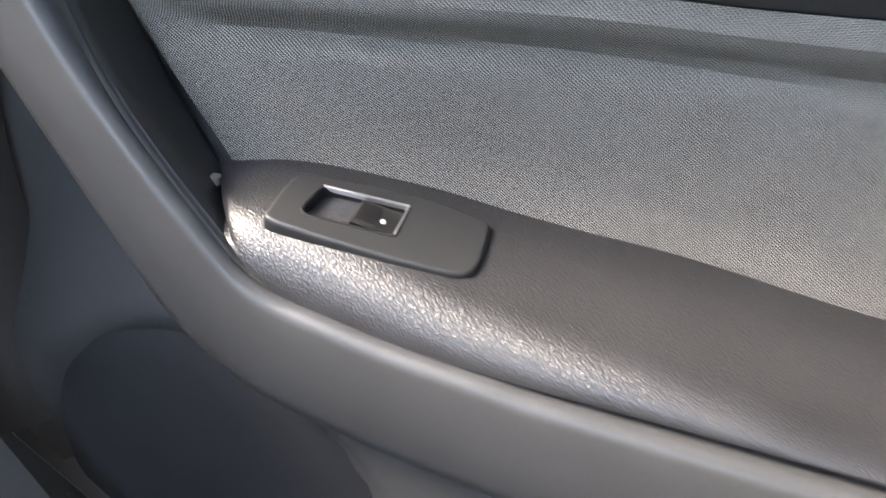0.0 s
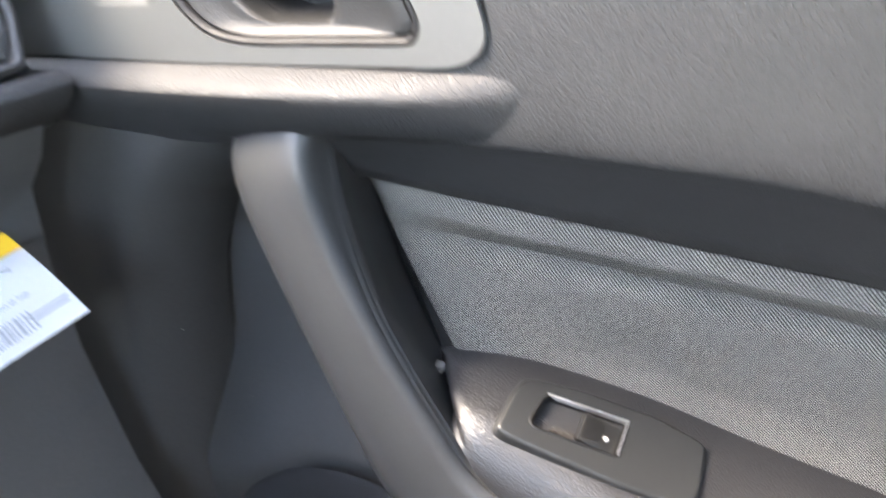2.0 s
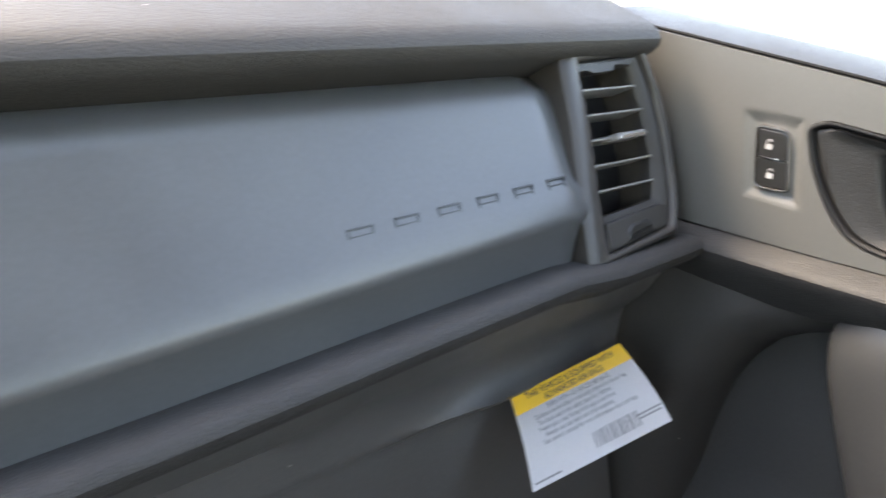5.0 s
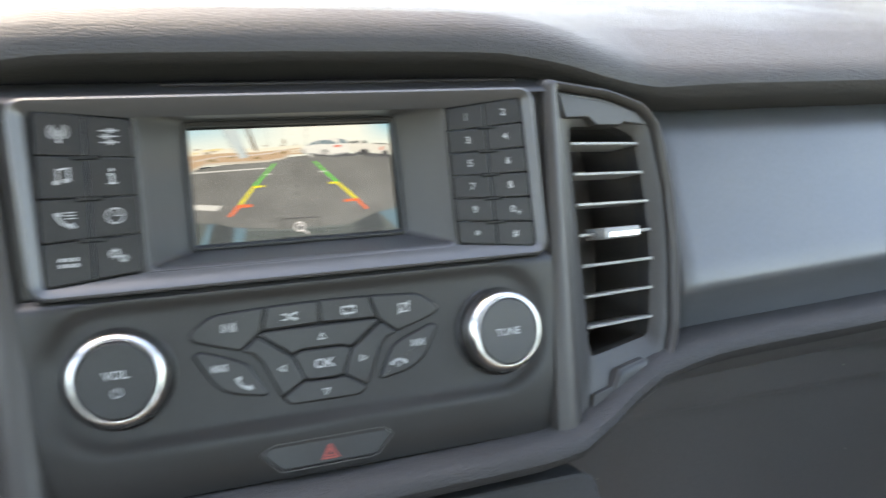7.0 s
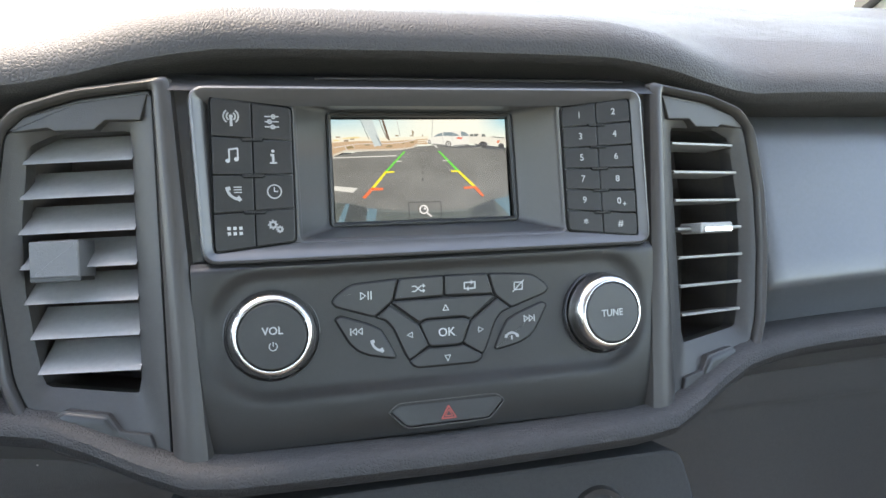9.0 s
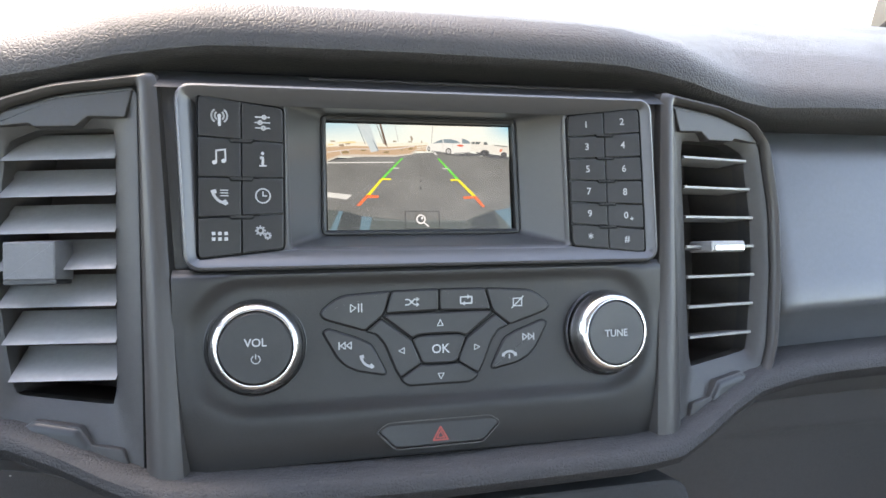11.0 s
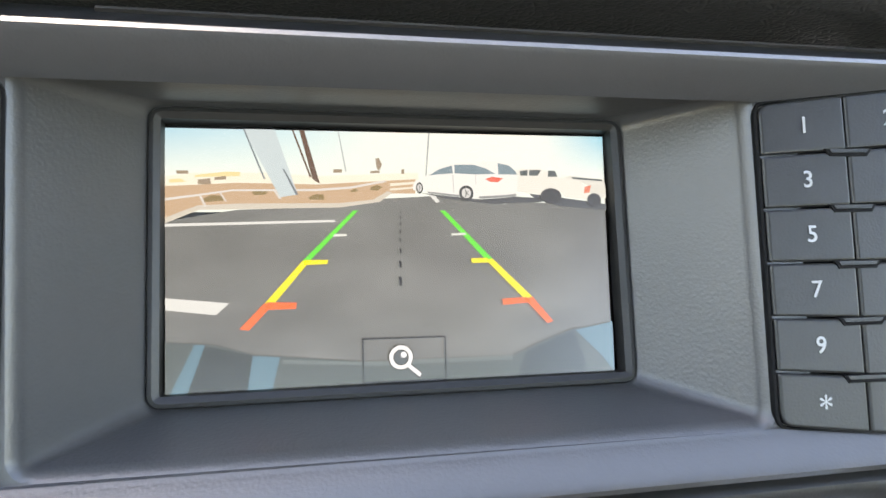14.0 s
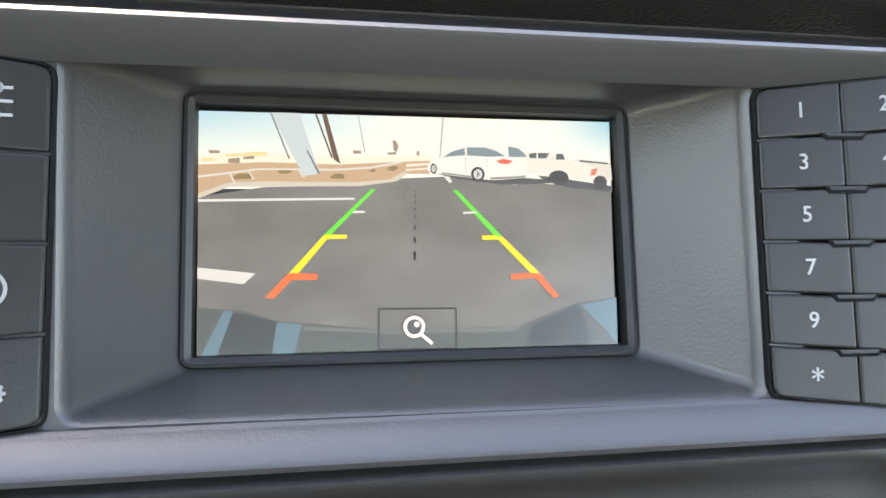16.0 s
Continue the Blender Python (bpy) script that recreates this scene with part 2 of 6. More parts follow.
def lerp(table, x):
    """A value from rows of (x, value, ...), along a smooth line through them; several values come back as a tuple."""
    n = len(table)
    if x <= table[0][0]:
        row = table[0][1:]
    elif x >= table[-1][0]:
        row = table[-1][1:]
    else:
        i = max(k for k in range(n - 1) if table[k][0] <= x)
        p, q = table[i], table[i + 1]
        before, after = table[max(0, i - 1)], table[min(n - 1, i + 2)]
        h = q[0] - p[0]
        t = (x - p[0]) / h
        row = []
        for k in range(1, len(p)):
            slope = (q[k] - p[k]) / h
            s0 = (p[k] - before[k]) / (p[0] - before[0]) if i else slope
            s1 = (after[k] - q[k]) / (after[0] - q[0]) if i < n - 2 else slope
            m0 = 0 if s0 * slope <= 0 else 2 * s0 * slope / (s0 + slope)
            m1 = 0 if s1 * slope <= 0 else 2 * s1 * slope / (s1 + slope)
            row.append((2 * t ** 3 - 3 * t * t + 1) * p[k] + (t ** 3 - 2 * t * t + t) * h * m0 + (3 * t * t - 2 * t ** 3) * q[k] + (t ** 3 - t * t) * h * m1)
    return row[0] if len(row) == 1 else tuple(row)


def smooth_line(pts, n):
    """A Catmull-Rom curve through the points, n steps between each two."""
    P = [Vector(q) for q in pts]
    P = [2 * P[0] - P[1]] + P + [2 * P[-1] - P[-2]]
    out = []
    for i in range(1, len(P) - 2):
        for k in range(n):
            t = k / n
            a, b, c, d = P[i - 1:i + 3]
            out.append(tuple(0.5 * (2 * b + (c - a) * t + (2 * a - 5 * b + 4 * c - d) * t * t + (3 * b - a - 3 * c + d) * t ** 3)))
    out.append(tuple(P[-2]))
    return out


def text(name, words, size, mat, parent, x, y, h, bold=0.0, wide=1.0, turn=0.0, label="", drape=None):
    cu = bpy.data.curves.new(name, "FONT")
    cu.body, cu.size, cu.align_x, cu.align_y, cu.offset, cu.extrude = words, size, "CENTER", "CENTER", bold, 0.00004
    cu.resolution_u = 3
    tmp = bpy.data.objects.new(name, cu)
    scene.collection.objects.link(tmp)
    me = bpy.data.meshes.new_from_object(tmp.evaluated_get(bpy.context.evaluated_depsgraph_get()))
    bpy.data.objects.remove(tmp)
    me.name = name
    me.materials.clear()
    me.materials.append(mat)
    ob = new(name, me)
    ob.parent = parent
    m = Matrix.Translation((x, y, h)) @ Matrix.Rotation(turn, 4, "Z") @ Matrix.Diagonal((wide, 1, 1, 1))
    ob.matrix_local = m
    if drape:
        for v in me.vertices:
            p = m @ v.co
            v.co.z += drape(p.x, p.y) - drape(x, y)
    if label:
        ob["label"] = label
    return ob


def shape(name, polys, mat, parent, x, y, h, scale=1.0, turn=0.0, label="", drape=None):
    """Flat printed marks: polygons of (x, y), a hair thick."""
    bm = bmesh.new()
    for poly in polys:
        slab([(px * scale, py * scale) for px, py in poly], 0, 0.00006, 0.00001, bm)
    m = Matrix.Translation((x, y, h)) @ Matrix.Rotation(turn, 4, "Z")
    if drape:
        for v in bm.verts:
            p = m @ v.co
            v.co.z += drape(p.x, p.y) - drape(x, y)
    return part(name, bm, mat, parent, label, False, m)


def stroke(pts, w):
    """A line of width w through the points, as polygons."""
    out = []
    for a, b in zip(pts, pts[1:]):
        a, b = Vector(a), Vector(b)
        d = (b - a).normalized() if (b - a).length > 1e-9 else Vector((1, 0))
        nrm = Vector((-d.y, d.x)) * w / 2
        a, b = a - d * w * 0.3, b + d * w * 0.3
        out.append([tuple(a + nrm), tuple(a - nrm), tuple(b - nrm), tuple(b + nrm)])
    return out


def arc(cx, cy, r, a0, a1, n=14):
    return [(cx + r * math.cos(radians(a0 + (a1 - a0) * k / n)), cy + r * math.sin(radians(a0 + (a1 - a0) * k / n))) for k in range(n + 1)]


# local axes: the leaning face of the dashboard (right, up the face, out of it) and the door (rearward, up, into the cabin)
LEAN = radians(24)
FACE = Matrix(((1, 0, 0, 0), (0, math.sin(LEAN), -math.cos(LEAN), 0), (0, math.cos(LEAN), math.sin(LEAN), 0.7), (0, 0, 0, 1)))
DOOR = Matrix(((0, 0, -1, 0.705), (-1, 0, 0, 0), (0, 1, 0, 0), (0, 0, 0, 1)))


def on_face(u, v, w=0.0):
    return FACE @ Matrix.Translation((u, v, w))

# ---- cabin shell and ground outside ----


def shell(name, bm, mat, label, category):
    return tagged(part(name, bm, mat, None, label, False), label, category, kind="structure")


shell("ground", box(-400, 400, -400, 400, -0.62, -0.55), GROUND, "pale sunlit asphalt of the parking lot", "ground")
concrete = tagged(part("pavement", box(0.95, 33.0, -22.0, 22.0, -0.55, -0.545), JOINT, None, "", False), "pale sunlit concrete pavement of large slabs", "pavement", kind="structure")
for i in range(7):
    for j in range(9):
        part("slab", box(1.0 + 4.5 * i, 5.48 + 4.5 * i, -20.1 + 4.5 * j, -15.62 + 4.5 * j, -0.5445, -0.52, 0.006), CONCRETE, concrete, smooth=False)
shell("floor", box(-0.8, 0.86, -1.75, 0.75, 0.0, 0.03), CARPET, "dark carpeted cabin floor", "floor")
roof = bmesh.new()
loops(roof, [[(x, y, 1.24 + 0.03 * math.cos(x * 1.7) + (0.0 if y > -1.6 else -0.02) + k) for x in (-0.62, -0.3, 0, 0.3, 0.62)] for k in (0, 0.04) for y in ((-0.26, -0.6, -1.2, -1.72) if not k else (-1.72, -1.2, -0.6, -0.26))], closed=False)
shell("ceiling", roof, HEADLINER, "pale grey headliner over the cabin", "ceiling")
back = holed([(-0.72, 0.03), (0.78, 0.03), (0.66, 1.26), (-0.62, 1.26)], [(-0.52, 0.80), (0.56, 0.80), (0.51, 1.15), (-0.47, 1.15)], 0, 0.03)
bmesh.ops.transform(back, matrix=Matrix(((1, 0, 0, 0), (0, 0, 1, -1.74), (0, 1, 0, 0), (0, 0, 0, 1))), verts=back.verts)
shell("wall_rear", back, CARPET, "dark cab rear wall with a window opening", "wall")
side = holed([(-0.62, 0.03), (1.74, 0.03), (1.74, 1.25), (0.28, 1.25), (-0.62, 0.74)], [(-0.30, 0.74), (1.05, 0.70), (1.05, 1.18), (0.36, 1.18), (-0.30, 0.84)], 0, 0.03)
bmesh.ops.transform(side, matrix=Matrix(((0, 0, -1, -0.76), (-1, 0, 0, 0), (0, 1, 0, 0), (0, 0, 0, 1))), verts=side.verts)
shell("wall_driver_side", side, DARK, "dark driver side of the cab with its door opening", "wall")
# seat backs out of view, added to cut the light from the rear
shell("wall_unseen_seat_backs", slab(rounded([(-0.68, 0.03), (0.64, 0.03), (0.60, 0.48), (0.52, 0.72), (0.12, 0.74), (0.03, 0.50), (-0.07, 0.50), (-0.16, 0.74), (-0.56, 0.72), (-0.64, 0.48)], 0.03, 3), 0, 0.10, 0.01), SEAT, "unseen dark cloth seat backs, added to block light from behind", "seat backs").matrix_world = Matrix(((1, 0, 0, 0), (0, 0, 1, -0.92), (0, 1, 0, 0), (0, 0, 0, 1)))
pil = bmesh.new()
for x0, x1 in ((-0.76, -0.62), (0.80, 0.66)):
    loops(pil, [[(x0, 0.66, 0.70), (x0 + 0.03, 0.70, 0.72), (x0, 0.60, 0.70)], [(x1, -0.22, 1.25), (x1 + 0.03, -0.18, 1.25), (x1, -0.29, 1.25)]], cap=True, base=True)
shell("windscreen_pillars", pil, HEADLINER, "pale grey trimmed windscreen pillars", "pillar")
bh = bmesh.new()
loops(bh, [[(-0.8, 0.74, z) for z in (0.0, 0.3, 0.73)], [(0.88, 0.74, z) for z in (0.0, 0.3, 0.73)]], closed=False)
shell("wall_front", bh, CARPET, "dark bulkhead under the windscreen", "wall")
rearside = bmesh.new()
loops(rearside, [[(0.83, -1.0, z) for z in (0.02, 0.4, 0.63)], [(0.80, -1.74, z) for z in (0.02, 0.4, 0.63)]], closed=False)
loops(rearside, [[(0.83, -1.02, 0.63), (0.83, -1.10, 0.63)], [(0.68, -1.0, 1.25), (0.68, -1.08, 1.25)]], closed=False)
shell("wall_passenger_rear", rearside, DARK, "dark rear part of the passenger side", "wall")

# ---- dashboard ----
dash = thing("dashboard", FACE, "dark grey moulded dashboard with a padded grained top", "dashboard", kind="structure")


def fv(y, z):
    return (math.sin(LEAN) * y + math.cos(LEAN) * (z - 0.7), -math.cos(LEAN) * y + math.sin(LEAN) * (z - 0.7))


LIP = [(0, 0.0190, 0.020), (0.09, 0.0182, 0.020), (0.13, 0.0135, 0.018), (0.165, 0.0062, 0.010), (0.205, 0.001, 0), (0.24, 0, 0), (0.7, 0, 0)]
BOLSTER = [(0, -0.142, 0.028), (0.11, -0.140, 0.028), (0.14, -0.131, 0.020), (0.18, -0.114, 0.008), (0.235, -0.108, 0.0), (0.34, -0.105, 0.0), (0.47, -0.1000, 0.0), (0.56, -0.0975, -0.001), (0.60, -0.1015, -0.004), (0.7, -0.1005, -0.005)]
US = [-0.70 + 0.02 * k for k in range(70)] + [0.688]


def swept(profile, us=US):
    return loops(bmesh.new(), [[(u, v, w) for v, w in profile(u)] for u in us], closed=False)


def pad_profile(u):
    dv, dw = lerp(LIP, abs(u))
    k = lerp([(0, 1.0), (0.13, 1.0), (0.18, 0.85), (0.25, 0.45), (0.7, 0.4)], abs(u))
    rows = [(0.032, -0.034, 0, 0), (0.034, -0.018, -0.001, 0), (0.0365, -0.004, -0.0035, 0), (0.0405, 0.0035, -0.0068, -0.0005), (0.046, 0.006, -0.0104, 0.0), (0.052, 0.0045, -0.0104, 0.002), (0.0575, 0.000, -0.0085, 0.004), (0.062, -0.006, -0.0045, 0.003)]
    rows = [(v + dv + a * k, w + dw + b * k) for v, w, a, b in rows]
    for y, z in ((0.06, 0.764), (0.12, 0.770), (0.24, 0.773), (0.42, 0.768), (0.66, 0.752), (0.72, 0.72)):
        near = max(0, 1 - y / 0.3)
        v, w = fv(y, z + dv * 0.55)
        rows.append((v, w + dw * 0.4 * near))
    return rows


part("top_pad", swept(pad_profile), PAD, dash, "grained grey padded dash top")
def panel_profile(u):
    k = -0.0042 + 0.0142 * min(1, max(0, (abs(u) - 0.2) / 0.38))
    t = min(1, max(0, (u - 0.570) / 0.022))
    n = min(1, max(0, (abs(u) - 0.199) / 0.010))
    sink = 0.0072 * t * t * (3 - 2 * t) + 0.011 * (1 - n * n * (3 - 2 * n))
    return [(v, w - sink) for v, w in [(-0.112 + k, -0.020), (-0.100 + k, -0.0165), (-0.086 + k, -0.0095), (-0.0755 + k, -0.0025), (-0.0725 + k, 0.0008), (-0.0700 + k, 0.0026), (-0.0660 + k, 0.0032), (-0.055 + k, 0.0018), (-0.035, -0.0025), (-0.010, -0.0065), (0.010, -0.0095), (0.0175, -0.0115), (0.0215, -0.0145), (0.031, -0.0235), (0.035, -0.034)]]


for name, us in (("panel", [0.188, 0.194, 0.199, 0.201, 0.203, 0.205, 0.207, 0.209] + [0.2185 + 0.00995 * k for k in range(36)] + [0.572, 0.577, 0.581, 0.585, 0.590, 0.597]), ("panel", [-0.188, -0.194, -0.199, -0.201, -0.203, -0.205, -0.207, -0.209] + [-0.2205 - 0.0125 * k for k in range(39)])):
    part(name, swept(panel_profile, us), PANEL, dash, "smooth blue-grey dash panel")


def bolster_profile(u):
    b, w = lerp(BOLSTER, abs(u))
    return [(b + 0.014, w - 0.018), (b + 0.011, w - 0.008), (b + 0.0085, w + 0.001), (b + 0.0062, w + 0.006), (b + 0.0028, w + 0.0086), (b - 0.0014, w + 0.0086), (b - 0.0056, w + 0.0050), (b - 0.0092, w - 0.004), (b - 0.0115, w - 0.014), (b - 0.013, w - 0.030)]


part("bolster", swept(bolster_profile), PAD, dash, "grained padded ledge along the dash")


def knee_profile(u):
    """The lower dash; near its passenger end the glovebox lid flares out into a lip."""
    b, w = lerp(BOLSTER, abs(u))
    f = lerp([(0.44, 0.0), (0.50, 0.35), (0.545, 1.0), (0.635, 1.0), (0.66, 0.3), (0.68, 0.0)], u)
    rows = [(b - 0.010, w - 0.018, 0), (b - 0.026, w * 0.4 - 0.042, 0), (-0.138, -0.068, 0), (-0.148, -0.0745, 0.001), (-0.156, -0.0785, 0.006), (-0.161, -0.0815, 0.0125), (-0.1645, -0.083, 0.0170), (-0.1665, -0.085, 0.0168), (-0.1680, -0.086, 0.008), (-0.1695, -0.087, -0.006), (-0.174, -0.0895, -0.006), (-0.185, -0.095, 0), (-0.24, -0.115, 0), (-0.33, -0.13, 0), (-0.5, -0.13, 0), (-0.66, -0.2, 0)]
    return [(v, h + d * f) for v, h, d in rows]


part("knee_panel", swept(knee_profile, [-0.70 + 0.02 * k for k in range(56)] + [0.42 + 0.01 * k for k in range(27)]), KNEE, dash, "black lower dash and glovebox front with a flared lip")
sock = turned([(0.017, -0.004), (0.017, 0.0), (0.0155, 0.002), (0.0125, 0.0015), (0.012, -0.006), (0.004, -0.006)], 32)
part("power_socket", sock, FRAME, dash, "round grey power socket rim", m=Matrix.Translation((0.084, -0.189, 0.012)))
strip = slab(rounded([(-0.15, -0.215), (0.15, -0.215), (0.135, -0.158), (-0.135, -0.158)], 0.01), -0.03, 0.012, 0.002)
part("console_front", strip, LOWER, dash, "black console front under the stack")

for u0, u1 in ((0.19, 0.70), (-0.70, -0.19)):
    part("panel_backing", slab([(u0, -0.10), (u1, -0.10), (u1, 0.052), (u0, 0.052)], -0.050, -0.042, 0.001), BLACK, dash)

# six plain raised frames with a crossbar where a model name stands, dark for the shade in its sunk outlines
for k in range(6):
    u, v = 0.428 + 0.0272 * k, -0.0432 + 0.0042 * k / 5
    frame_ = [(-0.0072, -0.0040), (0.0062, -0.0036), (0.0080, 0.0038), (-0.0056, 0.0034)]
    bm = bmesh.new()
    for q in stroke(frame_ + frame_[:1], 0.0013) + stroke([(-0.0060, -0.0003), (0.0068, 0.0001)], 0.0011):
        slab(q, -0.0012, 0.0006, 0.0003, bm)
    part("emblem_bar", bm, EMBLEM, dash, m=Matrix.Translation((u, v, -0.0008)) @ Matrix.Rotation(radians(-8), 4, "X"))

# ---- radio stack ----
stack = thing("radio_stack", FACE, "black car radio unit with recessed screen, buttons and two knobs", "car radio")
OUT = rounded([(-0.1085, -0.0433), (0.1120, -0.0437), (0.1105, 0.0356), (-0.1116, 0.0354)], 0.0070, 6)
INN = rounded([(-0.0650, -0.0344), (0.0682, -0.0352), (0.0668, 0.0314), (-0.0655, 0.0310)], 0.003, 6)
SCR = rounded([(-0.0496, -0.0282), (0.0506, -0.0284), (0.0494, 0.0293), (-0.0490, 0.0297)], 0.003, 6)
bm = bmesh.new()
loops(bm, [[(x, y, h) for x, y in inset(OUT, d)] for d, h in ((-0.0012, 0.010), (-0.0010, 0.0270), (-0.0002, 0.0302), (0.0008, 0.0308), (0.0020, 0.0302), (0.0066, 0.0252), (0.0074, 0.0242))] + [[(x, y, 0.0234) for x, y in inset(INN, -0.0012)], [(x, y, 0.0226) for x, y in inset(INN, -0.0003)], [(x, y, 0.0206) for x, y in inset(INN, 0.0006)]])
part("surround", bm, SURROUND, stack, "dark plastic screen surround")
bm = loops(bmesh.new(), [[(x, y, 0.0215) for x, y in INN], [(x, y, 0.0195) for x, y in inset(INN, 0.0008)], [(x, y, 0.0035) for x, y in inset(SCR, -0.0008)], [(x, y, 0.0022) for x, y in SCR]])
part("recess", bm, SURROUND, stack, "sloping walls of the screen recess")
DISP = [(-0.0465, -0.0262), (0.0465, -0.0262), (0.0465, 0.0262), (-0.0465, 0.0262)]
bm = loops(bmesh.new(), [[(x, y, 0.0005) for x, y in inset(SCR, -0.001)], [(x, y, 0.0032) for x, y in inset(SCR, 0.0002)], [(x, y, 0.0034) for x, y in inset(SCR, 0.001)], [(x, y, 0.0026) for x, y in inset(SCR, 0.0022)], [(x, y, -0.0006) for x, y in inset(SCR, 0.0027)]])
part("screen_bezel", bm, FASCIA, stack, "rounded black screen bezel")


def face_height(u, v):
    """The lower fascia: a shallow bowed field round the keys, with a soft raised edge."""
    h = lerp([(-0.132, 0.0225), (-0.118, 0.0255), (-0.10, 0.0275), (-0.07, 0.0285), (-0.0535, 0.030), (-0.047, 0.0305), (-0.0435, 0.027)], v)
    d = max(abs(u) - 0.082, 0)
    e = math.hypot(d, max(abs(v + 0.077) - 0.004, 0)) - 0.0245
    k = 1 / (1 + math.exp(e / 0.0013)) if abs(e) < 0.05 else (1.0 if e < 0 else 0.0)
    return h - 0.0028 * k - 0.0025 * max(0, (abs(u) - 0.095) / 0.02) ** 2


nv, nu = 60, 116
bm = loops(bmesh.new(), [[(-0.1145 + 0.229 * i / nu, -0.130 + 0.0868 * j / nv, face_height(-0.1145 + 0.229 * i / nu, -0.130 + 0.0868 * j / nv)) for i in range(nu + 1)] for j in range(nv + 1)], closed=False)
part("lower_fascia", bm, FASCIA, stack, "matt black control panel")
bm = slab([(-0.1145, -0.130), (0.1145, -0.130), (0.1155, 0.0455), (-0.1155, 0.0455)], -0.03, -0.0035, 0.001)
part("backing", bm, BLACK, stack)
bm = loops(bmesh.new(), [[(u, v, w) for v, w in ((0.0345, 0.0262), (0.0372, 0.0245), (0.0400, 0.0205), (0.0430, 0.0160), (0.0455, 0.0105), (0.0475, 0.0))] for u in (-0.1215, -0.06, 0, 0.06, 0.1215)], closed=False)
part("top_strip", bm, FASCIA, stack, "black strip above the screen")
bm = loops(bmesh.new(), [[(u, v, w) for v, w in ((0.0421, 0.0170), (0.0425, 0.0180), (0.0431, 0.0176), (0.0434, 0.0160))] for u in (-0.055, 0, 0.055, 0.108)], closed=False)
part("seam_bead", bm, FRAME, stack, "thin raised line along the strip")
bm = loops(bmesh.new(), [[(u, v, w) for v, w in ((-0.1295, 0.0226), (-0.1312, 0.0205), (-0.132, 0.012))] for u in (-0.1145, 0, 0.1145)], closed=False)
part("bottom_edge", bm, FASCIA, stack)

for s in (1, -1):
    q = [(0.1075, -0.0450), (0.1215, -0.0450), (0.1215, 0.0385), (0.1075, 0.0375)]
    part("side_cheek", slab(q if s == 1 else [(-x, y) for x, y in q][::-1], -0.004, 0.0215, 0.003), VENT_FACE, stack)

# ---- the picture on the screen: a reversing camera's view of a parking lot ----


def on_screen(fx, fy):
    return (-0.0465 + 0.093 * fx, 0.0262 - 0.0524 * fy)


SCREEN_GLOW = 0.065


def lit(name, color, k=1.0):
    return glowing(name, color, SCREEN_GLOW * k)


def sky_glow():
    m = glowing("screen_sky", (1, 1, 1), SCREEN_GLOW)
    n, l = m.node_tree.nodes, m.node_tree.links
    co, sep = n.new("ShaderNodeTexCoord"), n.new("ShaderNodeSeparateXYZ")
    l.new(co.outputs["Object"], sep.inputs[0])
    across, down = n.new("ShaderNodeMapRange"), n.new("ShaderNodeMapRange")
    across.inputs["From Min"].default_value, across.inputs["From Max"].default_value = -0.0465, 0.0465
    down.inputs["From Min"].default_value, down.inputs["From Max"].default_value = 0.0262, 0.0165
    l.new(sep.outputs["X"], across.inputs["Value"])
    l.new(sep.outputs["Y"], down.inputs["Value"])
    r1, r2 = n.new("ShaderNodeValToRGB"), n.new("ShaderNodeMix")
    els = r1.color_ramp.elements
    els[0].color, els[1].color = (0.40, 0.70, 0.92, 1), (0.28, 0.66, 0.92, 1)
    for at, col in ((0.3, (0.60, 0.84, 0.98, 1)), (0.5, (0.84, 0.95, 0.98, 1)), (0.82, (0.88, 0.97, 1.0, 1))):
        els.new(at).color = col
    r2.data_type = "RGBA"
    l.new(across.outputs[0], r1.inputs[0])
    l.new(down.outputs[0], r2.inputs["Factor"])
    l.new(r1.outputs[0], r2.inputs["A"])
    r2.inputs["B"].default_value = (0.80, 0.93, 0.95, 1)
    l.new(r2.outputs["Result"], n["Principled BSDF"].inputs["Emission Color"])
    return m


def road_glow():
    m = glowing("screen_road", (1, 1, 1), SCREEN_GLOW)
    n, l = m.node_tree.nodes, m.node_tree.links
    co, ns, mp = n.new("ShaderNodeTexCoord"), n.new("ShaderNodeTexNoise"), n.new("ShaderNodeMapping")
    mp.inputs["Scale"].default_value = (40, 90, 1)
    mp.inputs["Rotation"].default_value = (0, 0, 0.5)
    l.new(co.outputs["Object"], mp.inputs["Vector"])
    l.new(mp.outputs[0], ns.inputs["Vector"])
    ns.inputs["Scale"].default_value, ns.inputs["Detail"].default_value = 1.0, 6
    r = n.new("ShaderNodeValToRGB")
    r.color_ramp.elements[0].position, r.color_ramp.elements[1].position = 0.3, 0.72
    r.color_ramp.elements[0].color, r.color_ramp.elements[1].color = (0.150, 0.165, 0.172, 1), (0.235, 0.262, 0.280, 1)
    l.new(ns.outputs["Fac"], r.inputs[0])
    l.new(r.outputs[0], n["Principled BSDF"].inputs["Emission Color"])
    return m


screen = part("screen", slab(DISP, -0.0012, 0.0, 0.0001), BLACK, stack, "lit screen with a reversing camera view of a parking lot", False)
LAYER = [0.0]


def drawn(name, polys, mat, joined=False):
    """Flat shapes on the screen, in shares of its width and height, each over the last."""
    LAYER[0] += 0.00003
    for group in ([polys] if joined else [[poly] for poly in polys]):
        bm = bmesh.new()
        for poly in group:
            bm.faces.new([bm.verts.new((*on_screen(min(1, max(0, x)), min(1, max(0, y))), LAYER[0])) for x, y in poly])
        part(name, bm, mat, screen, smooth=False)


